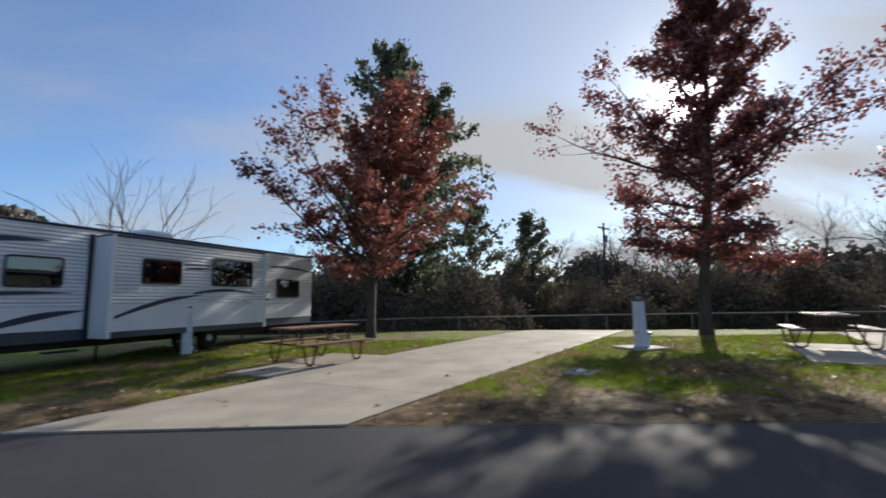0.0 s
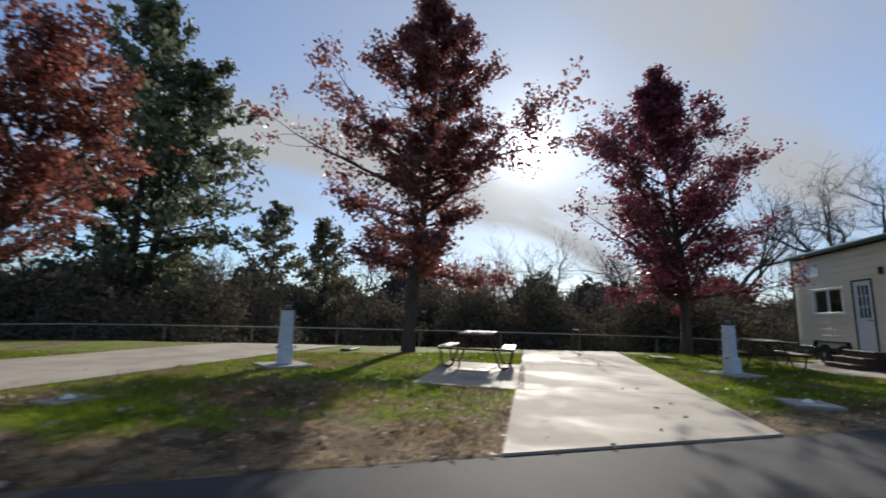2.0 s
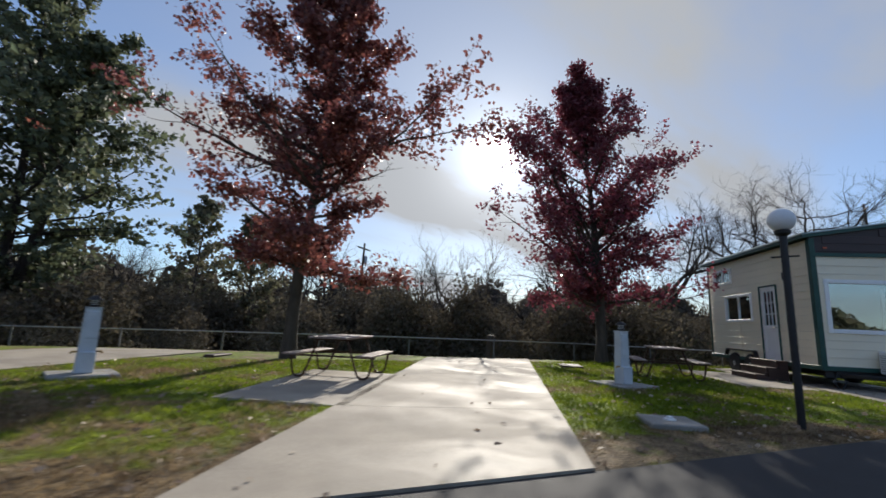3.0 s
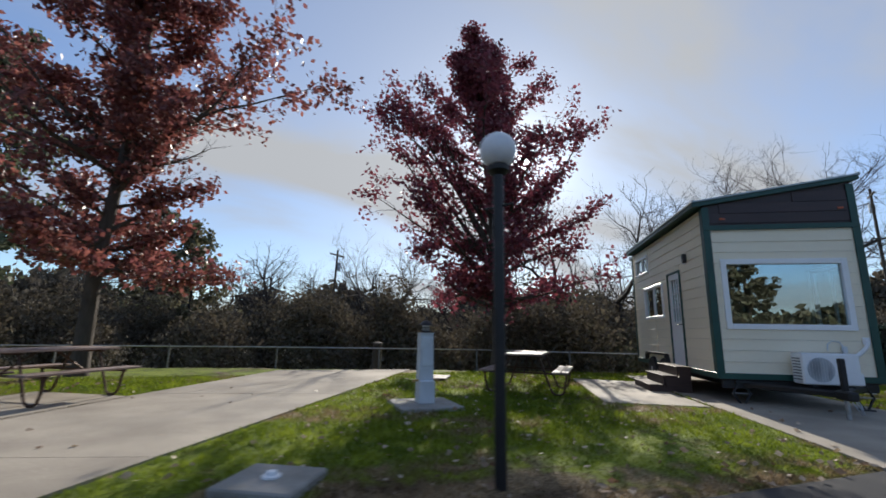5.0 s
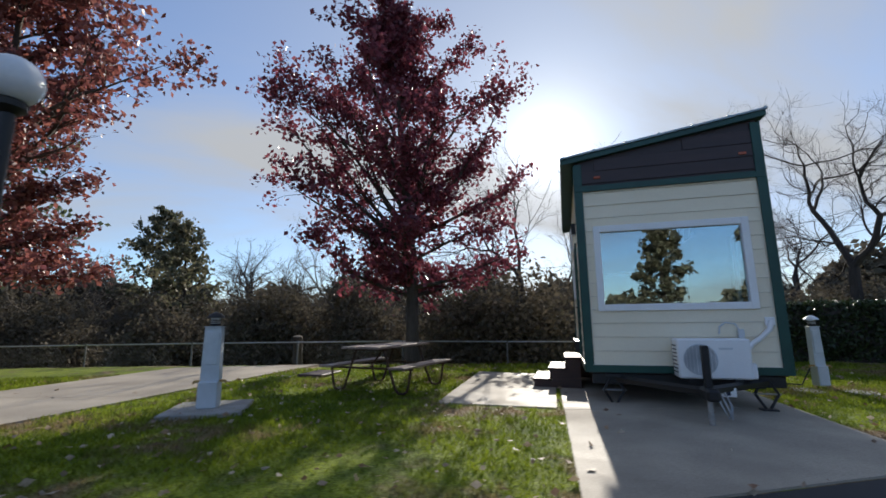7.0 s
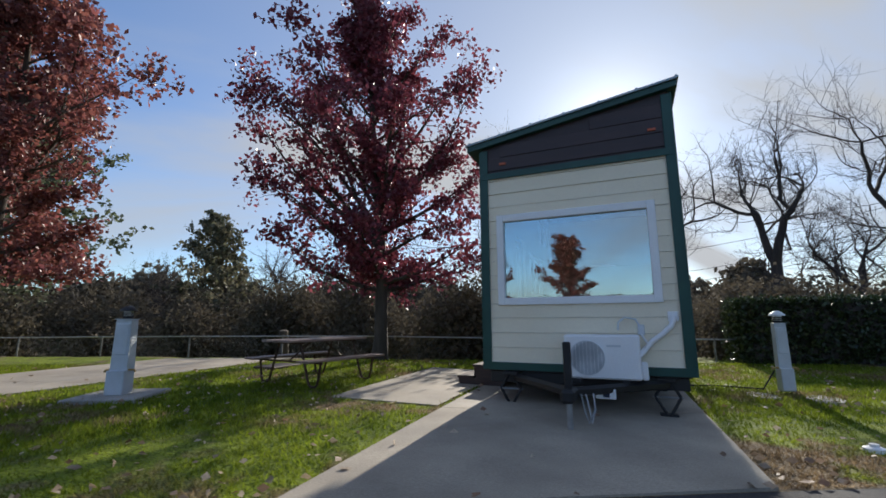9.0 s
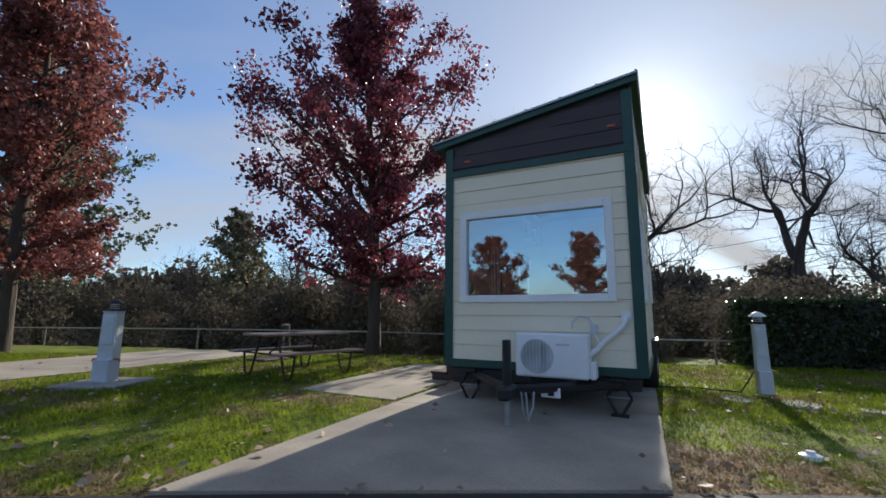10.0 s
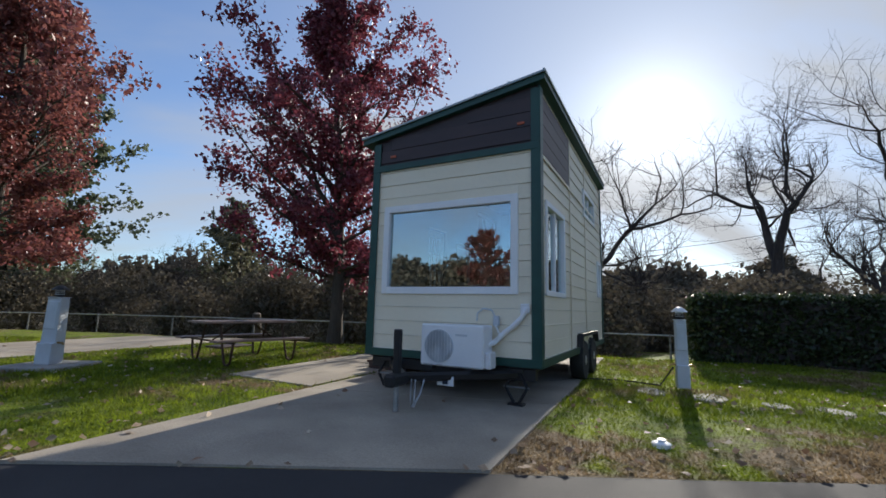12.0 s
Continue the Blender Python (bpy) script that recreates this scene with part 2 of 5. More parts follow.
M_BOX = mat("grey_painted_metal", (0.62, 0.65, 0.68), (0.52, 0.55, 0.58), 0.5, 0.0, scale=4, fine=60, bump=0.05, dist=0.003, grain=0.04)
M_WOOD = mat("red_brown_plank", (0.26, 0.12, 0.08), (0.18, 0.08, 0.055), 0.55, scale=3, fine=30, bump=0.2, stretch=(1, 9, 9), dist=0.004, rnd=0.15)
M_WOOD2 = mat("grey_worn_plank", (0.30, 0.21, 0.17), (0.20, 0.14, 0.12), 0.55, scale=3, fine=30, bump=0.2, stretch=(1, 9, 9), dist=0.004, rnd=0.15)
M_STEP = mat("dark_stained_step", (0.07, 0.035, 0.026), (0.045, 0.024, 0.02), 0.6, scale=3, fine=30, bump=0.2, stretch=(1, 9, 9), dist=0.004, rnd=0.1)
M_RUST = mat("rusty_tube", (0.10, 0.05, 0.03), (0.05, 0.03, 0.022), 0.6, 0.4, scale=20, fine=120, bump=0.15, dist=0.002)
M_BARK = mat("grey_bark", (0.085, 0.065, 0.05), (0.045, 0.035, 0.028), 0.9, scale=5, fine=25, bump=0.8, stretch=(1, 1, 0.25), dist=0.03)
M_BARK2 = mat("dark_bark", (0.06, 0.048, 0.042), (0.032, 0.026, 0.024), 0.9, scale=5, fine=25, bump=0.8, stretch=(1, 1, 0.25), dist=0.03)
M_TWIG = mat("pale_bark", (0.15, 0.125, 0.10), (0.09, 0.075, 0.062), 0.9, scale=5, fine=25, bump=0.4, stretch=(1, 1, 0.25), dist=0.02)
M_LEAF_A = mat("russet_leaves", (0.21, 0.062, 0.052), (0.14, 0.046, 0.044), 0.45, scale=0.6, fine=9, bump=0, c=(0.29, 0.11, 0.075), island=0.35, trans=0.5)
M_LEAF_B = mat("wine_red_leaves", (0.21, 0.068, 0.070), (0.14, 0.050, 0.056), 0.38, scale=0.5, fine=9, bump=0, c=(0.29, 0.11, 0.085), island=0.35, trans=0.5)
M_LEAF_C = mat("crimson_leaves", (0.20, 0.046, 0.072), (0.13, 0.036, 0.056), 0.38, scale=0.5, fine=9, bump=0, c=(0.24, 0.06, 0.075), island=0.35, trans=0.5)
M_NEEDLE = mat("pine_needles", (0.13, 0.16, 0.10), (0.09, 0.12, 0.075), 0.6, scale=0.6, fine=9, bump=0, c=(0.15, 0.165, 0.09), island=0.4, trans=0.4)
M_EVER = mat("evergreen_leaves", (0.13, 0.14, 0.08), (0.09, 0.10, 0.06), 0.6, scale=0.6, fine=9, bump=0, c=(0.17, 0.15, 0.095), island=0.4, trans=0.4)
M_BRUSH = mat("winter_brush", (0.13, 0.11, 0.078), (0.09, 0.082, 0.056), 0.9, scale=0.25, fine=6, bump=0, c=(0.155, 0.13, 0.10), island=0.25, trans=0.25, spec=0.1)
M_HEDGE = mat("hedge_leaves", (0.025, 0.05, 0.016), (0.016, 0.034, 0.012), 0.35, scale=1.2, fine=12, bump=0, c=(0.045, 0.065, 0.02), island=0.4, trans=0.2)
M_LITTER = mat("fallen_leaf", (0.58, 0.49, 0.38), (0.40, 0.30, 0.20), 0.6, scale=2, fine=40, bump=0, c=(0.22, 0.12, 0.07), island=0.4, trans=0.2)
M_GLASS = glass("window_glass", (0.74, 0.84, 0.86), 0.22)
M_RVGLASS = glass("tinted_glass", (0.10, 0.11, 0.12), 0.10)
M_GLOBE = mat("opal_globe", (0.78, 0.80, 0.82), (0.70, 0.72, 0.75), 0.3, scale=3, fine=30, bump=0.0, grain=0.04)
M_INNER = mat("interior_board", (0.50, 0.46, 0.38), (0.44, 0.40, 0.33), 0.6, scale=2, fine=40, bump=0.05, stretch=(0.4, 0.4, 3), grain=0.04)
M_RVWHITE = mat("trailer_white", (0.74, 0.75, 0.76), (0.66, 0.67, 0.69), 0.4, scale=1.2, fine=30, bump=0.03, grain=0.04)
M_RVNAVY = mat("navy_stripe", (0.025, 0.035, 0.07), (0.018, 0.025, 0.05), 0.4, scale=3, fine=40, bump=0.02, grain=0.04)
M_RVGREY = mat("grey_skirt", (0.06, 0.068, 0.085), (0.05, 0.056, 0.07), 0.5, scale=3, fine=40, bump=0.02, grain=0.04)
M_AMBER = mat("amber_lens", (0.5, 0.10, 0.03), (0.4, 0.07, 0.02), 0.3, bump=0)
M_BRASS = mat("brass", (0.45, 0.30, 0.12), (0.35, 0.22, 0.08), 0.35, 0.9, bump=0.02)
M_CARPAINT = mat("silver_car_paint", (0.45, 0.47, 0.5), (0.4, 0.42, 0.45), 0.25, 0.3, bump=0, grain=0.04)

# ---- mesh tools ----


class Geo:
    """Collects vertices and faces of one mesh."""

    def __init__(self):
        self.v, self.f = [], []

    def add(self, vs, fs):
        k = len(self.v)
        self.v.extend(tuple(p) for p in vs)
        self.f.extend(tuple(i + k for i in q) for q in fs)
        return self

    def box(self, x0, x1, y0, y1, z0, z1, bev=0.0, m=None):
        """A box, its edges cut off by bev."""
        lo, hi = (min(x0, x1), min(y0, y1), min(z0, z1)), (max(x0, x1), max(y0, y1), max(z0, z1))
        if bev <= 0:
            vs = [Vector(((lo, hi)[i][0], (lo, hi)[j][1], (lo, hi)[k][2])) for i in (0, 1) for j in (0, 1) for k in (0, 1)]
            fs = [(0, 1, 3, 2), (4, 6, 7, 5), (0, 4, 5, 1), (2, 3, 7, 6), (0, 2, 6, 4), (1, 5, 7, 3)]
        else:
            bev = min(bev, *((b - a) * 0.45 for a, b in zip(lo, hi)))
            vs, idx = [], {}
            for s in ((i, j, k) for i in (0, 1) for j in (0, 1) for k in (0, 1)):
                for a in range(3):
                    idx[s, a] = len(vs)
                    vs.append(Vector([(hi[c] if s[c] else lo[c]) + (0 if c == a else (-bev if s[c] else bev)) for c in range(3)]))
            fs = []
            for a in range(3):
                b, c = (a + 1) % 3, (a + 2) % 3
                for s in (0, 1):
                    q = []
                    for p, r in ((0, 0), (1, 0), (1, 1), (0, 1)):
                        t = [0, 0, 0]; t[a], t[b], t[c] = s, p, r
                        q.append(idx[tuple(t), a])
                    fs.append(tuple(q if s else q[::-1]))
                for p in (0, 1):
                    for r in (0, 1):
                        t0, t1 = [0, 0, 0], [0, 0, 0]
                        t0[b] = t1[b] = p; t0[c] = t1[c] = r; t1[a] = 1
                        q = (idx[tuple(t0), b], idx[tuple(t1), b], idx[tuple(t1), c], idx[tuple(t0), c])
                        fs.append(q if p == r else q[::-1])
            for s in ((i, j, k) for i in (0, 1) for j in (0, 1) for k in (0, 1)):
                q = (idx[s, 0], idx[s, 1], idx[s, 2])
                fs.append(q if sum(s) % 2 else q[::-1])
        if m is not None:
            vs = [m @ p for p in vs]
        return self.add(vs, fs)

    def tube(self, pts, r, seg=8, caps=True):
        """A round bar along pts; r one radius or one a point."""
        pts = [Vector(p) for p in pts]
        n = len(pts)
        rs = r if isinstance(r, (list, tuple)) else [r] * n
        vs, fs = [], []
        side = None
        for i, p in enumerate(pts):
            d = (pts[min(i + 1, n - 1)] - pts[max(i - 1, 0)]).normalized()
            if side is None:
                side = d.orthogonal().normalized()
            side = (side - d * side.dot(d)).normalized()
            up = d.cross(side)
            for j in range(seg):
                a = 2 * math.pi * j / seg
                vs.append(p + (side * math.cos(a) + up * math.sin(a)) * rs[i])
        for i in range(n - 1):
            for j in range(seg):
                k = (j + 1) % seg
                fs.append((i * seg + j, i * seg + k, (i + 1) * seg + k, (i + 1) * seg + j))
        if caps:
            fs.append(tuple(range(seg))[::-1])
            fs.append(tuple((n - 1) * seg + j for j in range(seg)))
        return self.add(vs, fs)

    def lathe(self, prof, c=(0, 0, 0), seg=24, axis="z"):
        """A turned shape; prof: (radius, height) rows."""
        vs, fs = [], []
        for r, h in prof:
            for j in range(seg):
                a = 2 * math.pi * j / seg
                p = (r * math.cos(a), r * math.sin(a), h)
                if axis == "x":
                    p = (p[2], p[0], p[1])
                elif axis == "y":
                    p = (p[1], p[2], p[0])
                vs.append((p[0] + c[0], p[1] + c[1], p[2] + c[2]))
        for i in range(len(prof) - 1):
            for j in range(seg):
                k = (j + 1) % seg
                fs.append((i * seg + j, i * seg + k, (i + 1) * seg + k, (i + 1) * seg + j))
        fs.append(tuple(range(seg))[::-1])
        fs.append(tuple((len(prof) - 1) * seg + j for j in range(seg)))
        return self.add(vs, fs)

    def prism(self, poly, z0, z1, axis="z"):
        """A flat outline given depth; axis: the way it is pushed."""
        def at(p, h):
            return {"z": (p[0], p[1], h), "y": (p[0], h, p[1]), "x": (h, p[0], p[1])}[axis]
        n = len(poly)
        vs = [at(p, z0) for p in poly] + [at(p, z1) for p in poly]
        fs = [tuple(range(n))[::-1], tuple(range(n, 2 * n))] + [(i, (i + 1) % n, n + (i + 1) % n, n + i) for i in range(n)]
        return self.add(vs, fs)


def part(name, g, material, parent=None, label="", smooth=False):
    """Links one Geo as one mesh object under a thing or a part."""
    me = bpy.data.meshes.new(name)
    me.from_pydata(g.v, [], g.f)
    bm = bmesh.new()
    bm.from_mesh(me)
    bmesh.ops.recalc_face_normals(bm, faces=bm.faces)
    bm.to_mesh(me)
    bm.free()
    me.materials.append(material)
    if smooth:
        me.shade_smooth()
        me.set_sharp_from_angle(angle=radians(40))
    ob = new(name, me)
    if parent:
        ob.parent = parent
    if label:
        tagged(ob, label)
    return ob


def raw(name, verts, faces, material, parent=None, smooth=False):
    """A large mesh from arrays, all faces with the same corner count."""
    verts, faces = np.asarray(verts, np.float32), np.asarray(faces, np.int32)
    me = bpy.data.meshes.new(name)
    k = faces.shape[1]
    me.vertices.add(len(verts)); me.vertices.foreach_set("co", verts.ravel())
    me.loops.add(faces.size); me.loops.foreach_set("vertex_index", faces.ravel())
    me.polygons.add(len(faces)); me.polygons.foreach_set("loop_start", np.arange(0, faces.size, k, dtype=np.int32))
    me.update(calc_edges=True)
    me.validate()
    me.materials.append(material)
    if smooth:
        me.shade_smooth()
    ob = new(name, me)
    if parent:
        ob.parent = parent
    return ob


def thing(name, m, label, category, group=""):
    ob = new(name)
    ob.empty_display_size = 0.2
    ob.matrix_world = m
    return tagged(ob, label, category, group)


# ---- the plan ----
D = Vector((0.590, 0.807, 0))        # the way the sites run, away from the road
E = Vector((0.807, -0.590, 0))       # along the road side, to the right of D
D_ANG = math.degrees(math.atan2(D.y, D.x))


def road_edge(x):
    return 4.02 - 0.138 * x


def fence_y(x):
    return 19.1 - 0.39 * x


def smooth01(a, b, v):
    t = min(1.0, max(0.0, (v - a) / (b - a)))
    return t * t * (3 - 2 * t)


def ground_z(x, y):
    """The lie of the land: nearly flat sites, a kerbless road, and a fall beyond the fence."""
    w = y - road_edge(x)
    z = 0.012 * min(max(w, 0), 10)
    z -= 0.07 * smooth01(18, 24, x) + 0.10 * smooth01(0, -7, x)
    z -= 1.5 * smooth01(11, 34, w) + 1.2 * smooth01(30, 70, w)
    z -= 0.42 * smooth01(-0.9, 0.1, y - fence_y(x))
    if w < 0:
        z -= 0.06 * smooth01(0, -0.06, w)
    return z


def ground_sheet():
    xs = np.concatenate([[-3000, -900, -300, -120, -60, -40], np.arange(-30, 50, 0.5), [50, 60, 80, 120, 300, 900, 3000]])
    ws = np.concatenate([[-3000, -900, -300, -100, -50, -30, -20, -12, -8, -6.2, -6.0, -3, -0.1, -0.05, -0.02, 0.0, 0.05], np.arange(0.25, 20, 0.4), np.arange(20, 80, 4), [80, 120, 300, 900, 3000]])
    vs, n = [], len(ws)
    for x in xs:
        xc = min(60, max(-40, x))
        for w in ws:
            y = road_edge(xc) + w
            z = ground_z(xc, y)
            if w < -6.1:
                z += 0.06
            if 0.0 < w < 14 and -30 < x < 50:
                z += 0.022 * noise.noise(Vector((x * 0.7, y * 0.7, 0.3)))
            vs.append((x, y, z))
    fs = [(i * n + j, (i + 1) * n + j, (i + 1) * n + j + 1, i * n + j + 1) for i in range(len(xs) - 1) for j in range(n - 1)]
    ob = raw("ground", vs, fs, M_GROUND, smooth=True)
    return tagged(ob, "winter lawn of green grass and tan bare soil", "ground", kind="structure")


def road():
    g = Geo()
    xs = [-3000] + list(range(-60, 80, 2)) + [3000]
    vs = []
    for x in xs:
        xc = min(60, max(-40, x))
        z = ground_z(xc, road_edge(xc) - 1) + 0.062
        e = road_edge(xc) + (0.03 * noise.noise(Vector((x * 0.8, 0, 0))) if abs(x) < 70 else 0)
        vs += [(x, e - 6.0, z), (x, e, z), (x, e, z - 0.12), (x, e - 6.0, z - 0.12)]
    n = len(xs)
    fs = []
    for i in range(n - 1):
        for j in range(4):
            k = (j + 1) % 4
            fs.append((i * 4 + j, i * 4 + k, i * 4 + 4 + k, i * 4 + 4 + j))
    g.add(vs, fs)
    ob = part("road", g, M_ASPHALT)
    return tagged(ob, "dark grey asphalt lane, worn smooth, with dappled shade", "road", kind="structure")


def pave(name, label, corners, cuts, lift=0.025, material=None):
    """A concrete apron in panels. corners: near left, near right, far right, far left; cuts: shares of its length."""
    top = new(name)
    tagged(top, label, "pavement", kind="structure")
    nl, nr, fr, fl = (Vector((*c, 0)) for c in corners)
    gap = 0.006 / max(0.1, (fl - nl).length)
    marks = [(0.0, 0.0), *(c if isinstance(c, tuple) else (c, c) for c in cuts), (1.0, 1.0)]
    for a, b in zip(marks, marks[1:]):
        a2, b2 = [k + (gap if k > 0 else 0) for k in a], [k - (gap if k < 1 else 0) for k in b]
        g = Geo()
        steps = 5
        rows = []
        for i in range(steps + 1):
            p, q = (c.lerp(f, u + (v - u) * i / steps) for c, f, u, v in ((nl, fl, a2[0], b2[0]), (nr, fr, a2[1], b2[1])))
            for s in (p, q):
                s.z = ground_z(s.x, max(s.y, road_edge(s.x) + 0.01)) + lift
            rows.append((p, q))
        vs = []
        for p, q in rows:
            vs += [p, q, q - Vector((0, 0, 0.14)), p - Vector((0, 0, 0.14))]
        fs = [(0, 1, 2, 3), tuple(4 * steps + k for k in (3, 2, 1, 0))]
        for i in range(steps):
            for j in range(4):
                k = (j + 1) % 4
                fs.append((4 * i + j, 4 * i + k, 4 * i + 4 + k, 4 * i + 4 + j))
        g.add(vs, fs)
        part("concrete_panel", g, material or M_CONC, top)
    return top


APRON_1 = [(-5.57, 4.80), (-1.68, 4.26), (7.1, 14.6), (3.66, 15.8)]
APRON_2 = [(6.01, 3.20), (9.36, 2.74), (16.4, 11.6), (12.9, 12.4)]
APRON_3 = [(17.0, 1.69), (20.47, 1.21), (25.4, 8.1), (22.0, 8.75)]
ground_sheet()
road()
pave("pavement_1", "pale concrete parking apron with cut joints", APRON_1, ((0.23, 0.117), (0.55, 0.47)))
pave("pavement_2", "pale concrete parking apron with cut joints", APRON_2, ((0.29, 0.22), (0.62, 0.57)))
pave("pavement_3", "pale concrete parking apron under the cabin", APRON_3, ((0.36, 0.30), (0.70, 0.66)))


def lie(p, along, length, across, width):
    q = Vector((*p, 0))
    return [tuple(v.xy) for v in (q, q + across * width, q + across * width + along * length, q + along * length)]


pave("pavement_4", "concrete table pad beside the apron", lie((-4.55, 8.3), D, 2.9, E, 1.75), ())
pave("pavement_5", "concrete table pad beside the apron", lie((6.6, 6.9), D, 3.5, E, 1.88), ())
pave("pavement_6", "concrete pad at the cabin steps", lie((17.42, 5.38), D, 3.8, E, 1.70), (0.5,))

# ---- trees ----


def limb(rng, p, d, length, r0, r1, steps, wobble, lift):
    """A wandering branch: points, radii and end direction."""
    pts, rs = [p.copy()], [r0]
    for i in range(steps):
        d = (d + Vector(rng.normal(0, wobble, 3)) + Vector((0, 0, lift))).normalized()
        p = p + d * (length / steps)
        pts.append(p.copy())
        rs.append(r0 + (r1 - r0) * (i + 1) / steps)
    return pts, rs, d


def leaf_mesh(rng, centres, per, spread, size, flat=0.0):
    """Small folded leaves scattered round centres."""
    c = np.repeat(np.asarray(centres, float), per, axis=0)
    n = len(c)
    c = c + rng.normal(0, 1, (n, 3)) * np.asarray(spread)
    a = rng.normal(0, 1, (n, 3)); a[:, 2] *= (1 - flat)
    a /= np.linalg.norm(a, axis=1, keepdims=True)
    b = np.cross(a, rng.normal(0, 1, (n, 3)))
    b /= np.linalg.norm(b, axis=1, keepdims=True) + 1e-9
    k = np.cross(a, b)
    s = size * rng.uniform(0.6, 1.35, (n, 1))
    v = np.stack([c - a * s * 0.5, c + b * s * 0.36 + k * s * 0.1, c + a * s * 0.55, c - b * s * 0.36 + k * s * 0.1], axis=1).reshape(-1, 3)
    i = np.arange(n)[:, None] * 4
    f = np.concatenate([i + np.array([[0, 1, 2]]), i + np.array([[0, 2, 3]])])
    return v, f


def reach(*knots):
    """Limb length against the share of the height, straight between knots."""
    return lambda t: float(np.interp(t, [k[0] for k in knots], [k[1] for k in knots]))


def broadleaf(label, at, height, r, crown, first, seed, leaf_mat, bark, per=9, size=0.13, gaps=0.1, lean=(0, 0), limbs=None, droop=0.05, upward=0.55, hollow=-0.22, clump=0.7):
    """A leafy tree. crown(t): reach of limbs at share t of the height; limbs: extra long ones (height share, azimuth, length, rise)."""
    rng = np.random.default_rng(seed)
    base = Vector((*at, ground_z(*at) - 0.05))
    tr = thing("tree", Matrix.Translation(base), label, "tree")
    wood, tips = Geo(), []
    steps = 14
    p, d = Vector((0, 0, 0)), Vector((lean[0], lean[1], 1)).normalized()
    pts, rs = [p.copy()], [r * 1.35]
    for i in range(steps):
        d = (d + Vector((*rng.normal(0, 0.035, 2), 0.05))).normalized()
        p = p + d * (height / steps)
        pts.append(p.copy())
        rs.append(r * (1 - 0.93 * (i + 1) / steps) + 0.012)
    wood.tube(pts, rs, 9)

    def on_trunk(t):
        k = min(steps - 1, int(t * steps))
        return pts[k].lerp(pts[k + 1], t * steps - k), rs[k]
    plan = []
    n = int(height * 4.0)
    for i in range(n):
        t = first + (0.985 - first) * (i + rng.uniform(0, 0.9)) / n
        az = i * 2.399 + rng.normal(0, 0.35)
        plan.append((t, az, crown(t) * rng.uniform(0.45, 1.2), upward * (0.12 + 1.25 * t)))
    for row in limbs or ():
        plan.append(row)
    for t, az, length, rise in plan:
        q, rt = on_trunk(t)
        dirn = Vector((math.cos(az), math.sin(az), rise + rng.normal(0, 0.1)))
        ns = 7
        bp, br, _ = limb(rng, q, dirn.normalized(), length, min(rt * 0.55, 0.02 + length * 0.016), 0.008, ns, 0.10, 0.03)
        wood.tube(bp, br, 5, False)
        for k in range(1, ns + 1):
            m = 2 if k < ns else 3
            for _ in range(m):
                ln = length * rng.uniform(0.12, 0.30) * (1.25 - 0.5 * k / ns) + 0.12
                sd = (bp[k] - bp[k - 1]).normalized() + Vector(rng.normal(0, 0.65, 3))
                sd.z = sd.z * 0.7 + 0.18
                sp, sr, _ = limb(rng, bp[k], sd.normalized(), ln, max(0.006, br[k] * 0.6), 0.004, 4, 0.16, 0.03)
                wood.tube(sp, sr, 3, False)
                for s in range(1, 5):
                    if rng.random() > gaps and noise.noise((sp[s] + base) * clump) > hollow:
                        tips.append(sp[s])
    part("trunk", wood, bark, tr, smooth=True)
    v, f = leaf_mesh(rng, [tuple(q) for q in tips], per, (0.15, 0.15, 0.11), size)
    raw("crown", v, f, leaf_mat, tr)
    return tr


def conifer(label, at, height, r, reach, first, seed, leaf_mat, per=14, size=0.2, name="pine_tree", tops=1):
    rng = np.random.default_rng(seed)
    base = Vector((*at, ground_z(*at) - 0.05))
    tr = thing(name, Matrix.Translation(base), label, "tree")
    wood, tips = Geo(), []
    for top in range(tops):
        pts, rs = [Vector((0, 0, 0))], [r * 1.2]
        d = Vector((rng.normal(0, 0.05) + (0.16 if top else 0), rng.normal(0, 0.04), 1)).normalized()
        hh = height * (1 - 0.16 * top)
        for i in range(12):
            d = (d + Vector((*rng.normal(0, 0.025, 2), 0.04))).normalized()
            pts.append(pts[-1] + d * hh / 12)
            rs.append(r * (1 - 0.92 * (i + 1) / 12) + 0.01)
        wood.tube(pts, rs, 7)
        n = int(hh * 3.6)
        for i in range(n):
            t = first + (0.99 - first) * (i + rng.uniform(0, 0.9)) / n
            k = min(11, int(t * 12))
            q = pts[k].lerp(pts[k + 1], t * 12 - k)
            u = (t - first) / (1 - first)
            length = reach * (0.25 + 0.75 * min(1, (1 - u) * 1.9)) * (0.55 + 0.45 * min(1, u * 4)) * rng.uniform(0.45, 1.15)
            az = i * 2.399 + rng.normal(0, 0.4)
            bp, br, _ = limb(rng, q, Vector((math.cos(az), math.sin(az), 0.25 + 0.5 * u)).normalized(), length, 0.01 + length * 0.014, 0.008, 6, 0.10, 0.02)
            wood.tube(bp, br, 4, False)
            for s in range(2, 7):
                for _ in range(2):
                    sd = Vector(rng.normal(0, 0.6, 3)) + (bp[s] - bp[s - 1]).normalized()
                    sp, sr, _ = limb(rng, bp[s], sd.normalized(), length * rng.uniform(0.12, 0.28), 0.012, 0.005, 3, 0.12, 0.0)
                    wood.tube(sp, sr, 3, False)
                    tips += sp[1:]
    part("trunk", wood, M_BARK2, tr, smooth=True)
    v, f = leaf_mesh(rng, [tuple(q) for q in tips], per, (0.20, 0.20, 0.14), size)
    raw("crown", v, f, leaf_mat, tr)
    return tr


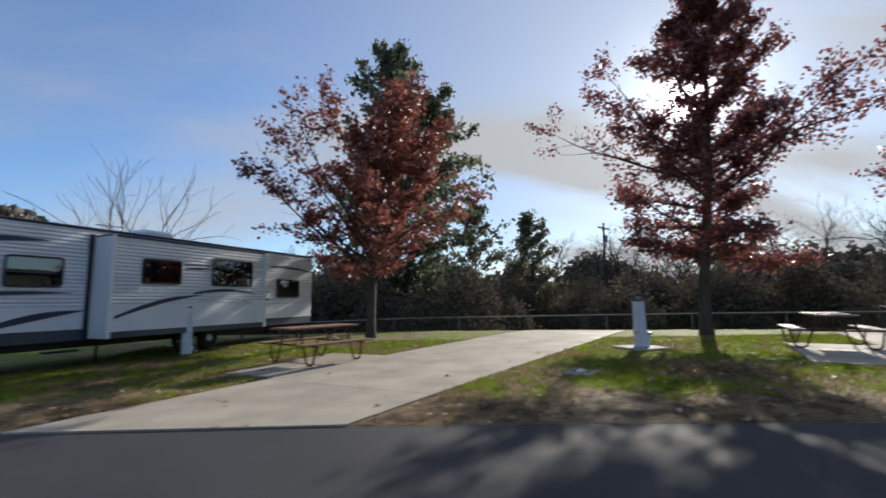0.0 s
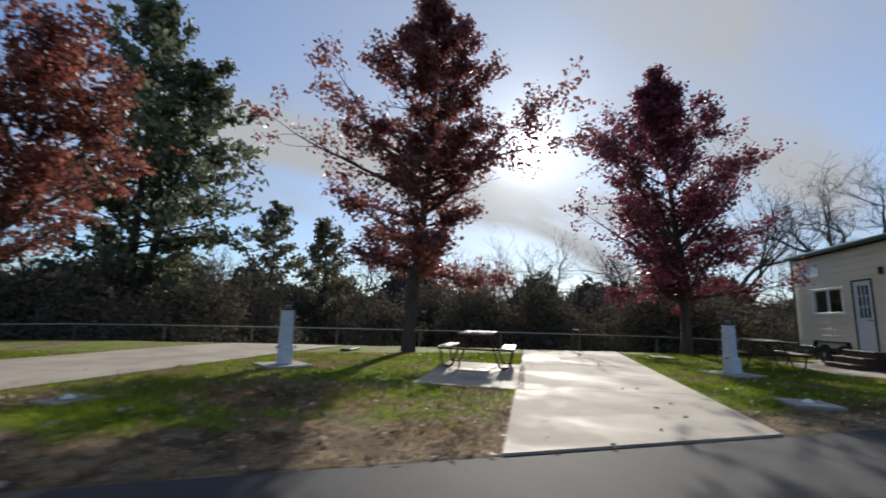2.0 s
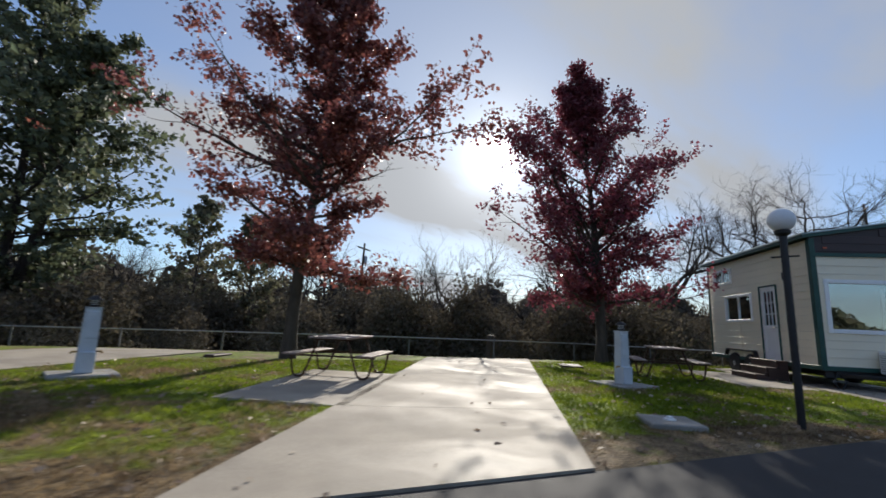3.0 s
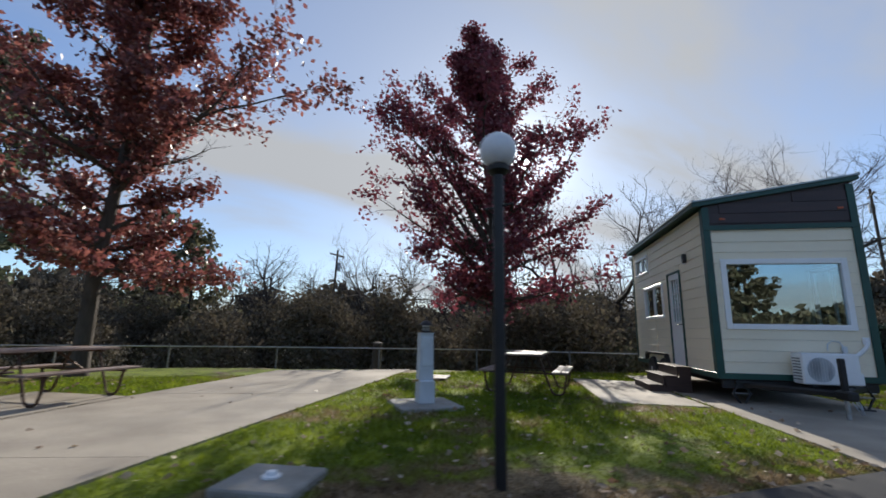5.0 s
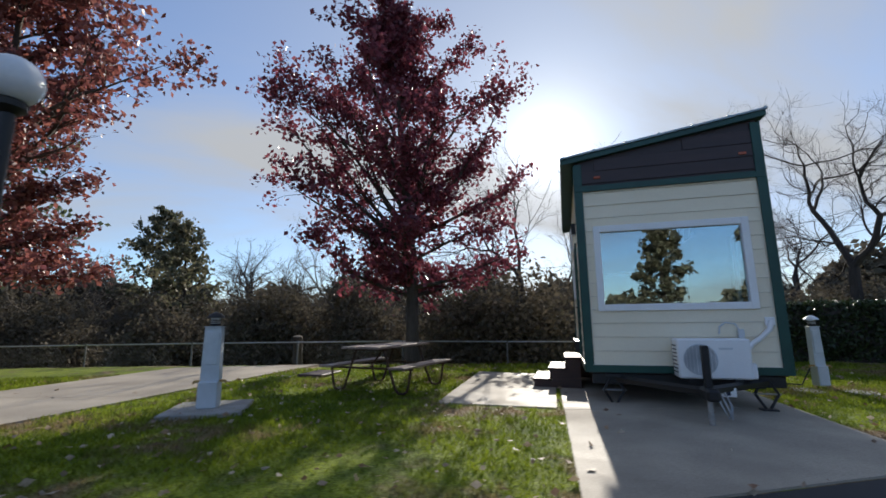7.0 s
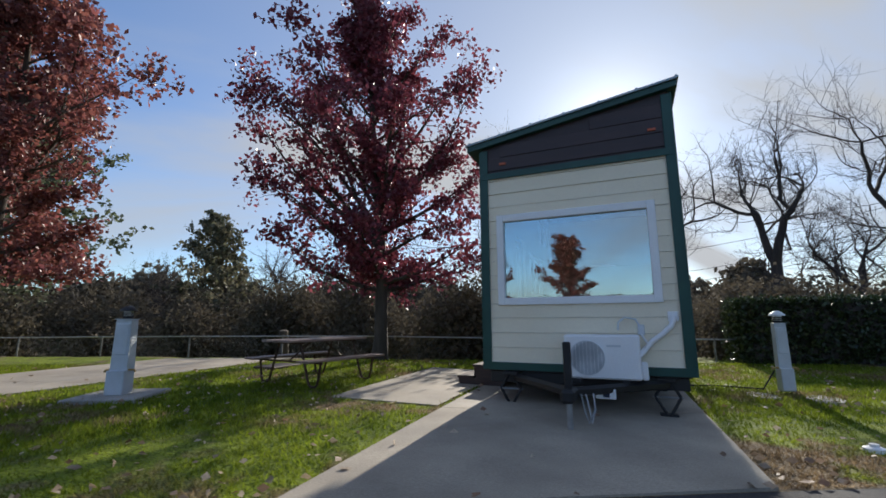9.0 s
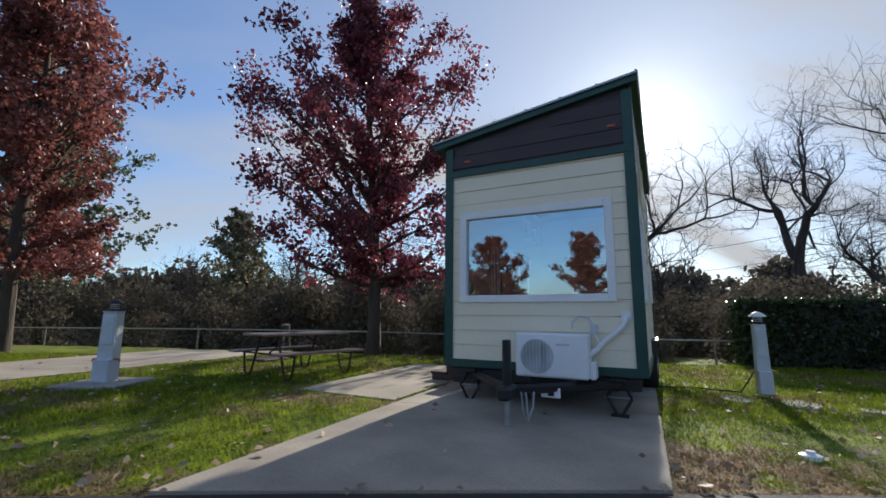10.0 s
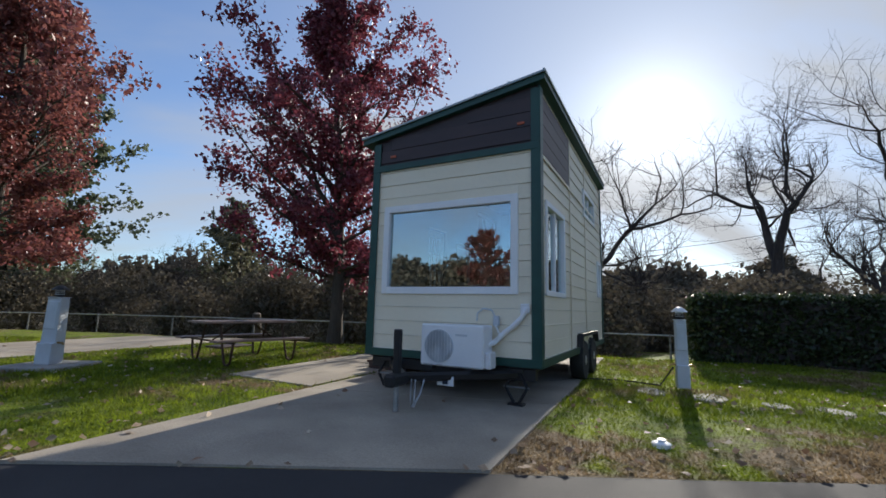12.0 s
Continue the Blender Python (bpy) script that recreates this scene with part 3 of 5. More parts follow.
def bare_tree(label, at, height, r, seed, bark, fork=0.28, spread=0.75, levels=6, lean=(0, 0), trunks=1, name="bare_tree"):
    """A leafless oak: a short trunk that forks again and again into crooked twigs."""
    rng = np.random.default_rng(seed)
    base = Vector((*at, ground_z(*at) - 0.08))
    tr = thing(name, Matrix.Translation(base), label, "tree")
    trunk, twigs = Geo(), Geo()

    def grow(p, d, length, rad, level):
        pts, rs, dd = limb(rng, p, d, length, rad, rad * 0.62, 5 if level < 3 else 4, 0.16 if level else 0.06, 0.06)
        (trunk if level < 3 else twigs).tube(pts, rs, 8 if level < 2 else (5 if level < 4 else 3), False)
        if level >= levels:
            return
        m = 2 if rng.random() < 0.55 else 3
        for _ in range(m):
            nd = (dd + Vector(rng.normal(0, spread * (0.8 if level < 1 else 0.72), 3))).normalized()
            nd.z = max(nd.z, -0.15)
            grow(pts[-1], nd, length * rng.uniform(0.62, 0.86), rad * 0.62 * rng.uniform(0.72, 0.95), level + 1)
        if level > 0:
            for _ in range(3):
                k = int(rng.integers(1, len(pts) - 1))
                nd = (dd + Vector(rng.normal(0, 0.8, 3))).normalized()
                grow(pts[k], nd, length * rng.uniform(0.4, 0.62), rs[k] * 0.4, max(level + 2, 3))
    for k in range(trunks):
        d = Vector((lean[0] + (rng.normal(0, 0.35) if trunks > 1 else 0), lean[1] + (rng.normal(0, 0.35) if trunks > 1 else 0), 1)).normalized()
        grow(Vector((0, 0, 0)), d, height * fork, r, 0 if trunks == 1 else 1)
    part("trunk", trunk, bark, tr, smooth=True)
    tagged(part("twig_spray", twigs, bark, tr), kind="stuff")
    return tr


broadleaf("spreading maple with thinning russet autumn leaves", (-2.2, 14.6), 7.6, 0.16, reach((0.2, 3.0), (0.35, 4.3), (0.5, 4.3), (0.75, 3.2), (0.9, 2.0), (1, 1.0)), 0.24, 11, M_LEAF_A, M_BARK, per=13, size=0.14, gaps=0.10, upward=0.95, hollow=-0.24, clump=0.8,
          limbs=[(0.3, math.radians(185), 5.0, 0.8), (0.35, math.radians(170), 5.2, 1.6), (0.38, math.radians(190), 5.2, 1.5), (0.3, math.radians(200), 4.8, 0.3), (0.4, math.radians(15), 4.4, 1.7)])
broadleaf("oak tree with thick dark wine-red leaves, open top", (8.6, 12.4), 11.3, 0.18, reach((0.2, 2.3), (0.3, 2.9), (0.45, 3.2), (0.6, 2.5), (0.75, 1.7), (0.9, 1.0), (1, 0.5)), 0.20, 23, M_LEAF_B, M_BARK, per=14, size=0.13, gaps=0.06, hollow=-0.30, clump=0.8, upward=0.55,
          limbs=[(0.44, math.radians(-35), 5.0, 0.5), (0.48, math.radians(-30), 4.6, 0.6), (0.38, math.radians(-28), 4.8, 0.65), (0.42, math.radians(160), 5.3, 0.40), (0.47, math.radians(175), 4.6, 0.3), (0.5, math.radians(150), 4.0, 0.7), (0.22, math.radians(-100), 2.8, 0.05), (0.22, math.radians(100), 2.8, 0.05), (0.22, math.radians(-20), 2.6, 0.05)])
broadleaf("oak tree with dense crimson autumn leaves", (18.64, 10.4), 10.5, 0.18, reach((0.16, 2.4), (0.28, 3.4), (0.45, 3.6), (0.65, 3.0), (0.85, 1.8), (1, 0.6)), 0.17, 37, M_LEAF_C, M_BARK, per=14, size=0.125, gaps=0.05, upward=0.9, hollow=-0.32, clump=0.8,
          limbs=[(0.27, math.radians(160), 5.2, 1.7), (0.30, math.radians(175), 5.4, 2.2), (0.30, math.radians(145), 4.8, 1.4), (0.26, math.radians(170), 4.4, 0.9), (0.33, math.radians(185), 5.0, 1.8), (0.38, math.radians(155), 4.6, 1.6), (0.42, math.radians(-38), 4.6, 1.4), (0.36, math.radians(-30), 4.4, 1.0), (0.18, math.radians(190), 3.0, 0.1), (0.18, math.radians(20), 3.0, 0.05), (0.2, math.radians(-60), 3.0, 0.1), (0.2, math.radians(100), 3.0, 0.1)])
conifer("tall shaggy grey-green pine", (-1.4, 27), 18.8, 0.28, 5.0, 0.16, 5, M_NEEDLE, per=6, size=0.30, tops=2)
conifer("slim young dark evergreen tree", (5.9, 40), 13.2, 0.16, 2.9, 0.15, 6, M_EVER, per=3, size=0.32)
conifer("bushy dark evergreen behind the fence", (9.6, 33.5), 9.8, 0.16, 2.9, 0.16, 7, M_EVER, per=4, size=0.28)
bare_tree("dark leafless oak with a short crooked trunk", (-6.2, 27.5), 7.5, 0.32, 41, M_BARK2)
bare_tree("leafless spreading oak behind the fence", (13.6, 28.6), 9.0, 0.30, 42, M_BARK2, spread=0.85)
bare_tree("leafless bushy oak far beyond the fence", (15.5, 46), 13.0, 0.3, 43, M_BARK2, spread=0.8)
bare_tree("pale leafless tree behind the fence", (17.6, 18.6), 7.6, 0.14, 44, M_TWIG, fork=0.30, spread=0.6)
bare_tree("large leafless oak with dark branching limbs", (37.0, 13.9), 15.5, 0.36, 45, M_BARK2, fork=0.27, spread=0.85, levels=7)
bare_tree("large leafless oak behind the hedge", (41.5, 11.0), 16.0, 0.34, 46, M_BARK2, fork=0.26, spread=0.85, levels=7)
bare_tree("leafless oak with crooked limbs behind the fence", (29.6, 15.0), 12.5, 0.24, 47, M_BARK2, fork=0.28, spread=0.8)
bare_tree("leafless oak leaning from a dark thicket", (24.6, 13.6), 11.5, 0.18, 48, M_BARK2, fork=0.30, lean=(-0.15, 0.1))
bare_tree("leafless multi-stemmed tree behind the trailer", (-17.5, 27), 14.0, 0.10, 49, M_TWIG, fork=0.30, spread=0.35, trunks=6, levels=4)
scrub_oaks = [bare_tree("leafless oak standing in the scrub", (x, y), h, 0.24, 70 + i, M_BARK2 if i else M_TWIG, spread=0.85) for i, (x, y, h) in enumerate(((4, 31, 7.5), (20, 23, 8), (26, 20, 8)))]
for i, (x, y, k) in enumerate(((-24, 33, 1.1), (-11, 34, 1.1), (-4, 38, 1.0), (9, 35, 1.0), (11, 43, 1.3), (17, 31, 1.0), (18.5, 37, 1.2), (23, 34, 1.2), (25.5, 27, 0.9), (29, 24, 1.0), (31, 32, 1.3), (34, 19, 0.9), (38, 26, 1.2), (45, 19, 1.1), (52, 21, 1.3), (49, 9, 1.1), (28, 41, 1.4), (0.5, 46, 1.3), (57, 4, 1.2))):
    copy_thing(scrub_oaks[i % 3], Matrix.Translation((x, y, ground_z(x, y) - 0.08)) @ Matrix.Rotation(1.7 * i, 4, "Z") @ Matrix.Scale(k, 4))
bare_tree("far leafless oak among the scrub", (22, 30), 9.5, 0.22, 50, M_BARK2)
bare_tree("far leafless oak among the scrub", (46, 16), 12, 0.24, 51, M_BARK2)
bare_tree("far leafless oak among the scrub", (35, 24), 11.5, 0.24, 52, M_BARK2)
bare_tree("far leafless tree among the scrub", (1.5, 44), 9.5, 0.2, 53, M_BARK2)


def brush(name, label, rows, seed, size, material, group_of=7, category="brush", dense=55):
    """Uneven mounds of winter scrub; rows: x, y, radius, height."""
    rng = np.random.default_rng(seed)
    cs = []
    for x, y, r, h in rows:
        z0 = ground_z(min(60, max(-40, x)), y)
        k = int(dense * r * h)
        a = rng.uniform(0, 2 * math.pi, k)
        q = r * np.sqrt(rng.uniform(0, 1, k))
        top = h * (1 - 0.55 * (q / r) ** 2) * rng.uniform(0.6, 1.1, k)
        cs.append(np.stack([x + q * np.cos(a), y + q * np.sin(a), z0 + top * rng.uniform(0.0, 1.0, k) ** 0.6], axis=1))
    v, f = leaf_mesh(rng, np.concatenate(cs), group_of, (0.28, 0.28, 0.22), size)
    return tagged(raw(name, v, f, material), label, category, kind="stuff")


rng0 = np.random.default_rng(3)
mounds = []
for i in range(230):
    x = rng0.uniform(-34, 62)
    w = rng0.uniform(15.5, 40)
    mounds.append((x, road_edge(x) + w + (2 if x < 6 else 0) - (4.0 if x > 18 else 0), rng0.uniform(1.0, 2.6), rng0.uniform(1.1, 3.0) + 0.075 * w))
brush("thicket", "dark winter scrub and brambles beyond the fence", mounds, 8, 0.17, M_BRUSH, 9, dense=75)
mounds = []
for i in range(190):
    a = rng0.uniform(-0.75, math.pi + 0.6)
    q = rng0.uniform(55, 110)
    mounds.append((12 + q * math.cos(a), q * math.sin(a), rng0.uniform(4, 7), rng0.uniform(7.0, 10.5)))
brush("far_woods", "grey-brown far woods on low hills", mounds, 9, 0.7, M_BRUSH, 5, "woods")
brush("bush", "dark evergreen shrubs under the pine", [(-3.5, 25.5, 2.4, 2.2), (-0.5, 26, 2.6, 2.6), (2.2, 27, 2.4, 2.2), (4.5, 28, 2.2, 1.9), (26.5, 13.5, 1.8, 2.0)], 10, 0.24, M_EVER, 9, "shrub")
mounds = []
for i in range(60):
    x = -60 + i * 2.6
    mounds.append((x, -34 + 4 * math.sin(i * 1.7) - 0.1 * x, rng0.uniform(2.2, 3.4), rng0.uniform(2, 4.5)))
brush("woods_across_the_road", "trees and scrub across the road", mounds, 12, 0.8, M_EVER, 4, "woods")
for i, (x, y, h) in enumerate(((4, -30, 11), (12, -33, 13), (26, -31, 11))):
    conifer("dark evergreen tree across the road", (x, y), h, 0.22, 2.6, 0.1, 60 + i, M_EVER, per=5, size=0.4)


for i, (x, y) in enumerate(((-1.5, -18.5), (-7.5, -13.5))):
    broadleaf("russet autumn tree across the road", (x, y), 8.0, 0.16, reach((0.2, 2.6), (0.45, 3.0), (0.8, 1.8), (1, 0.6)), 0.25, 80 + i, M_LEAF_A, M_BARK, per=7, size=0.2, upward=0.8)


def hedge():
    rng = np.random.default_rng(4)
    o = Vector((27.9, 7.95, 0))
    n = 5200
    s, t, h = rng.uniform(0, 12, n), rng.uniform(0, 1.5, n), rng.uniform(0.02, 1.62, n)
    pick = rng.random(n)
    t = np.where(pick < 0.45, rng.uniform(0, 0.15, n), t)
    h = np.where((pick > 0.45) & (pick < 0.8), 1.62 + rng.normal(0, 0.02, n), h)
    s = np.where(pick > 0.9, rng.uniform(0, 0.15, n), s)
    c = np.stack([o.x + E.x * s + D.x * t, o.y + E.y * s + D.y * t, h], axis=1)
    top = thing("hedge", Matrix.Identity(4), "dense clipped dark green hedge", "hedge")
    v, f = leaf_mesh(rng, c, 9, (0.07, 0.07, 0.05), 0.085)
    raw("leaves", v, f, M_HEDGE, top)
    g = Geo()
    q = [o + E * a + D * b for a, b in ((0.12, 0.12), (11.9, 0.12), (11.9, 1.4), (0.12, 1.4))]
    g.prism([tuple(p.xy) for p in q], -0.1, 1.56)
    part("core", g, M_BARK2, top)


hedge()


def grass():
    """Short blades over the lawns that the path passes nearest."""
    rng = np.random.default_rng(2)
    n = 330000
    x = rng.uniform(-9, 30, n)
    w = rng.uniform(0.02, 1, n) ** 1.5 * 9.0
    y = 4.02 - 0.138 * x + w
    keep = np.ones(n, bool)
    aprons = (APRON_1, APRON_2, APRON_3,
              lie((-4.55, 8.3), D, 2.9, E, 1.75), lie((6.6, 6.9), D, 3.5, E, 1.88), lie((17.42, 5.38), D, 3.8, E, 1.70), lie((11.35, 3.54), D, 0.62, E, 0.62))

    def off_concrete(x, y, margin):
        ok = np.ones(len(x), bool)
        for poly in aprons:
            inside = np.ones(len(x), bool)
            for (ax, ay), (bx, by) in zip(poly, poly[1:] + poly[:1]):
                inside &= (bx - ax) * (y - ay) - (by - ay) * (x - ax) > margin
            ok &= ~inside
        return ok
    keep &= off_concrete(x, y, -0.02)
    x, y, w = x[keep], y[keep], w[keep]
    n = len(x)
    z = np.array([ground_z(a, b) for a, b in zip(x, y)])
    patch = np.array([noise.noise(Vector((a * 0.9, b * 0.9, 5.0))) for a, b in zip(x, y)])
    h = rng.uniform(0.022, 0.065, n) * np.clip(0.35 + 0.35 * w, 0.35, 1.1) * (1 + 0.7 * patch)
    a = rng.uniform(0, 2 * math.pi, n)
    r = rng.uniform(0.004, 0.010, n) * (1 + 0.08 * w)
    lean = rng.normal(0, 0.5, (n, 2)) * h[:, None]
    v = np.stack([np.stack([x - r * np.cos(a), y - r * np.sin(a), z - 0.005], 1), np.stack([x + r * np.cos(a), y + r * np.sin(a), z - 0.005], 1), np.stack([x + lean[:, 0], y + lean[:, 1], z + h], 1)], 1).reshape(-1, 3)
    f = np.arange(3 * n).reshape(-1, 3)
    tagged(raw("grass", v, f, M_GRASS), "short green and straw-coloured lawn grass", "grass", kind="stuff")
    # fallen leaves, thicker under the trees
    k = 2700
    x = rng.uniform(-6, 28, k)
    w = rng.uniform(0, 1, k) ** 1.4 * 8.5
    y = 4.02 - 0.138 * x + w
    ok = off_concrete(x, y, 0.0) | (rng.random(k) < 0.06)
    x, y = x[ok], y[ok]
    c = [(a, b, ground_z(a, b) + 0.035) for a, b in zip(x, y)]
    v, f = leaf_mesh(rng, c, 1, (0.02, 0.02, 0.004), 0.072, 0.9)
    tagged(raw("fallen_leaves", v, f, M_LITTER), "pale curled fallen leaves strewn on the grass", "leaves", kind="stuff")


grass()

# ---- the cabin on wheels ----
H_ANG = -37.7
cabin = thing("tiny_house", pose(19.734, 4.496, 0, 0, 0, H_ANG), "cream tiny house on trailer wheels with dark green trim", "tiny house")
U0, U1, LEN = -0.20, 2.38, 5.4
ZB, ZBAND = 0.57, 3.27


def roof_z(u):
    return 3.72 + (u + 0.42) * (0.45 / 2.92)


def clad(name, m, length, z0, z1, holes, pitch=0.204, skin=None, board_mat=None):
    """A wall with its openings cut through, clad in lap boards. Its own frame: x along, y inward, z up."""
    xs = sorted({0.0, length, *(h[0] for h in holes), *(h[1] for h in holes)})
    zs = sorted({z0, z1, *(h[2] for h in holes), *(h[3] for h in holes)})
    g = Geo()
    for a, b in zip(xs, xs[1:]):
        for c, d in zip(zs, zs[1:]):
            if not any(h[0] - 1e-6 <= a and b <= h[1] + 1e-6 and h[2] - 1e-6 <= c and d <= h[3] + 1e-6 for h in holes):
                g.box(a, b, 0.0, 0.11, c, d)
    wall = part(name, g, skin or M_INNER, cabin)
    wall.matrix_local = m
    z = z0
    while z < z1 - 0.02:
        top = min(z + pitch, z1)
        cuts = sorted((h[0], h[1]) for h in holes if h[2] < top - 0.03 and h[3] > z + 0.03)
        x = 0.0
        spans = []
        for a, b in cuts:
            if a > x + 0.02:
                spans.append((x, a))
            x = max(x, b)
        if x < length - 0.02:
            spans.append((x, length))
        for q in holes:
            lo, hi = (z + 0.004, q[2]) if z < q[2] < top - 0.004 else (q[3], top)
            if hi - lo > 0.004 and z < lo + 0.004 <= hi <= top + 1e-6 and (z < q[2] < top or z < q[3] < top) and q[2] < top - 0.03 and q[3] > z + 0.03:
                k = Geo(); k.box(q[0], q[1], -0.019, -0.001, lo, hi, 0.001)
                part("siding_board", k, board_mat or M_CREAM, wall)
        for a, b in spans:
            k = Geo()
            k.add([(a, -0.024, z + 0.004), (b, -0.024, z + 0.004), (b, -0.020, z + 0.012), (a, -0.020, z + 0.012), (a, -0.010, top), (b, -0.010, top), (a, -0.001, top), (b, -0.001, top), (a, -0.001, z + 0.004), (b, -0.001, z + 0.004)],
                  [(0, 1, 2, 3), (3, 2, 5, 4), (4, 5, 7, 6), (0, 8, 9, 1), (6, 7, 9, 8), (0, 3, 4, 6, 8), (1, 9, 7, 5, 2)])
            part("siding_board", k, board_mat or M_CREAM, wall)
        z = top
    return wall


def casement(wall, a, b, z0, z1, mullions=(), rails=(), frame_w=0.075, label="white window frame", tone=None, pane_mat=None):
    """A framed window in a wall's opening."""
    g = Geo()
    y0, y1 = -0.045, 0.05
    for x0, x1, c, d in ((a, a + frame_w, z0, z1), (b - frame_w, b, z0, z1), (a + frame_w, b - frame_w, z1 - frame_w, z1), (a + frame_w, b - frame_w, z0, z0 + frame_w)):
        g.box(x0, x1, y0, y1, c, d, 0.006)
    for t in mullions:
        g.box(a + (b - a) * t - 0.025, a + (b - a) * t + 0.025, -0.02, 0.04, z0 + frame_w, z1 - frame_w, 0.005)
    for t in rails:
        g.box(a + frame_w, b - frame_w, -0.02, 0.04, z0 + (z1 - z0) * t - 0.02, z0 + (z1 - z0) * t + 0.02, 0.005)
    fr = part("window_frame", g, tone or M_WHITE, wall, label)
    p = Geo()
    p.box(a + frame_w - 0.01, b - frame_w + 0.01, 0.012, 0.018, z0 + frame_w - 0.01, z1 - frame_w + 0.01)
    pane = part("window_pane", p, pane_mat or M_GLASS, wall)
    pane.visible_shadow = False
    return fr


WID = U1 - U0
front = clad("front_wall", pose(U0, 0, 0), WID, ZB, ZBAND, [(0.20, 2.32, 1.365, 2.685)])
casement(front, 0.20, 2.32, 1.365, 2.685, frame_w=0.10, label="wide white picture window frame")
right = clad("side_wall", pose(U1, 0, 0, 0, 0, 90), LEN, ZB, 4.06, [(0.24, 1.38, 1.36, 2.64), (3.1, 4.4, 3.0, 3.55), (4.7, 5.2, 1.5, 2.3)])
casement(right, 0.24, 1.38, 1.36, 2.64, (0.5,))
casement(right, 3.1, 4.4, 3.0, 3.55, (0.5,))
casement(right, 4.7, 5.2, 1.5, 2.3)
left = clad("side_wall", pose(U0, LEN, 0, 0, 0, -90), LEN, ZB, 3.70, [(LEN - 2.25, LEN - 1.50, ZB, 2.68), (LEN - 4.3, LEN - 2.7, 1.67, 2.55), (LEN - 5.0, LEN - 3.78, 2.95, 3.48)])
casement(left, LEN - 4.3, LEN - 2.7, 1.67, 2.55, (0.5,))
casement(left, LEN - 5.0, LEN - 3.78, 2.95, 3.48, (0.5,))
back = clad("back_wall", pose(U1, LEN, 0, 0, 0, 180), WID, ZB, 3.66, [(0.9, 1.7, 1.5, 2.5)])
casement(back, 0.9, 1.7, 1.5, 2.5, (0.5,))

# gable of dark boards above the front window
g = Geo()
g.prism([(U0, ZBAND), (U1, ZBAND), (U1, roof_z(U1)), (U0, roof_z(U0))], -0.012, 0.11, "y")
gable = part("gable", g, M_DARK, cabin, "dark brown stained gable")
for i in range(4):
    z = ZBAND + 0.12 + 0.2 * i
    u_from = max(U0, (z + 0.2 - 3.72) / (0.45 / 2.92) - 0.42 + 0.05)
    if u_from < U1 - 0.2:
        k = Geo()
        k.box(u_from, U1, -0.028, -0.013, z, z + 0.195, 0.004)
        part("gable_board", k, M_DARK, gable)
g = Geo(); g.prism([(U0, 3.66), (U1, 3.66), (U1, roof_z(U1)), (U0, roof_z(U0))], LEN - 0.11, LEN, "y")
part("rear_gable", g, M_DARK, cabin)
g = Geo(); g.box(U1 - 0.11, U1, 0.11, LEN - 0.11, 4.06, roof_z(U1))
part("wall_plate", g, M_CREAM, cabin)

g = Geo()
g.prism([(-0.42, 3.72), (2.50, 4.17), (2.50, 4.25), (-0.42, 3.80)], -0.10, LEN + 0.15, "y")
roof = part("roof", g, M_GREEN, cabin, "thin slanted roof with green eaves")
g = Geo()
g.prism([(-0.44, 3.803), (2.52, 4.256), (2.52, 4.285), (-0.44, 3.832)], -0.13, LEN + 0.18, "y")
part("roof_sheet", g, M_ROOF, roof, "grey sheet metal roofing")
for i in range(7):
    k = Geo()
    u = -0.40 + i * 0.48
    k.box(u, u + 0.03, -0.12, LEN + 0.17, roof_z(u) + 0.10, roof_z(u) + 0.14, 0.005)
    part("roof_seam", k, M_ROOF, roof)

# corner boards, band boards and sill in dark green
for x0, x1, y0, y1, z1 in ((U0 - 0.03, U0 + 0.085, -0.045, -0.026, 3.72), (U1 - 0.085, U1 + 0.03, -0.045, -0.026, 4.10), (U1 + 0.026, U1 + 0.045, -0.045, 0.09, 4.12), (U0 - 0.045, U0 - 0.026, -0.045, 0.09, 3.70), (U1 + 0.026, U1 + 0.045, LEN - 0.09, LEN + 0.03, 4.12), (U0 - 0.045, U0 - 0.026, LEN - 0.09, LEN + 0.03, 3.70)):
    g = Geo(); g.box(x0, x1, y0, y1, 0.47, z1, 0.004)
    part("corner_board", g, M_GREEN, cabin)
for x0, x1, y0, y1, z0, z1 in ((U0 - 0.03, U1 + 0.03, -0.05, -0.027, 0.47, 0.575), (U0 - 0.05, U0 - 0.027, 0.0, LEN, 0.47, 0.575), (U1 + 0.027, U1 + 0.05, 0.0, LEN, 0.47, 0.575), (U0 - 0.02, U1 + 0.02, -0.05, -0.03, 3.255, 3.35)):
    g = Geo(); g.box(x0, x1, y0, y1, z0, z1, 0.004)
    part("band_board", g, M_GREEN, cabin)
# dark boards carry the gable's stain round the corner
for i in range(4):
    z = 3.235 + 0.205 * i
    g = Geo(); g.box(U1 + 0.0255, U1 + 0.034, 0.10, 1.79, z, z + 0.20, 0.003)
    part("gable_board", g, M_DARK, gable)
# cream battens on the sunny side
for v in (1.80, 3.20):
    g = Geo(); g.box(U1 + 0.0255, U1 + 0.04, v, v + 0.05, 0.58, 4.02, 0.003)
    part("batten", g, M_CREAM, cabin)
g = Geo(); g.box(U1 + 0.0255, U1 + 0.038, 0.1, LEN - 0.1, 3.17, 3.22, 0.003)
part("batten", g, M_CREAM, cabin)
g = Geo(); g.box(U0 - 0.038, U0 - 0.0255, 3.4, 3.45, 0.58, 1.66, 0.003)
part("batten", g, M_CREAM, cabin)
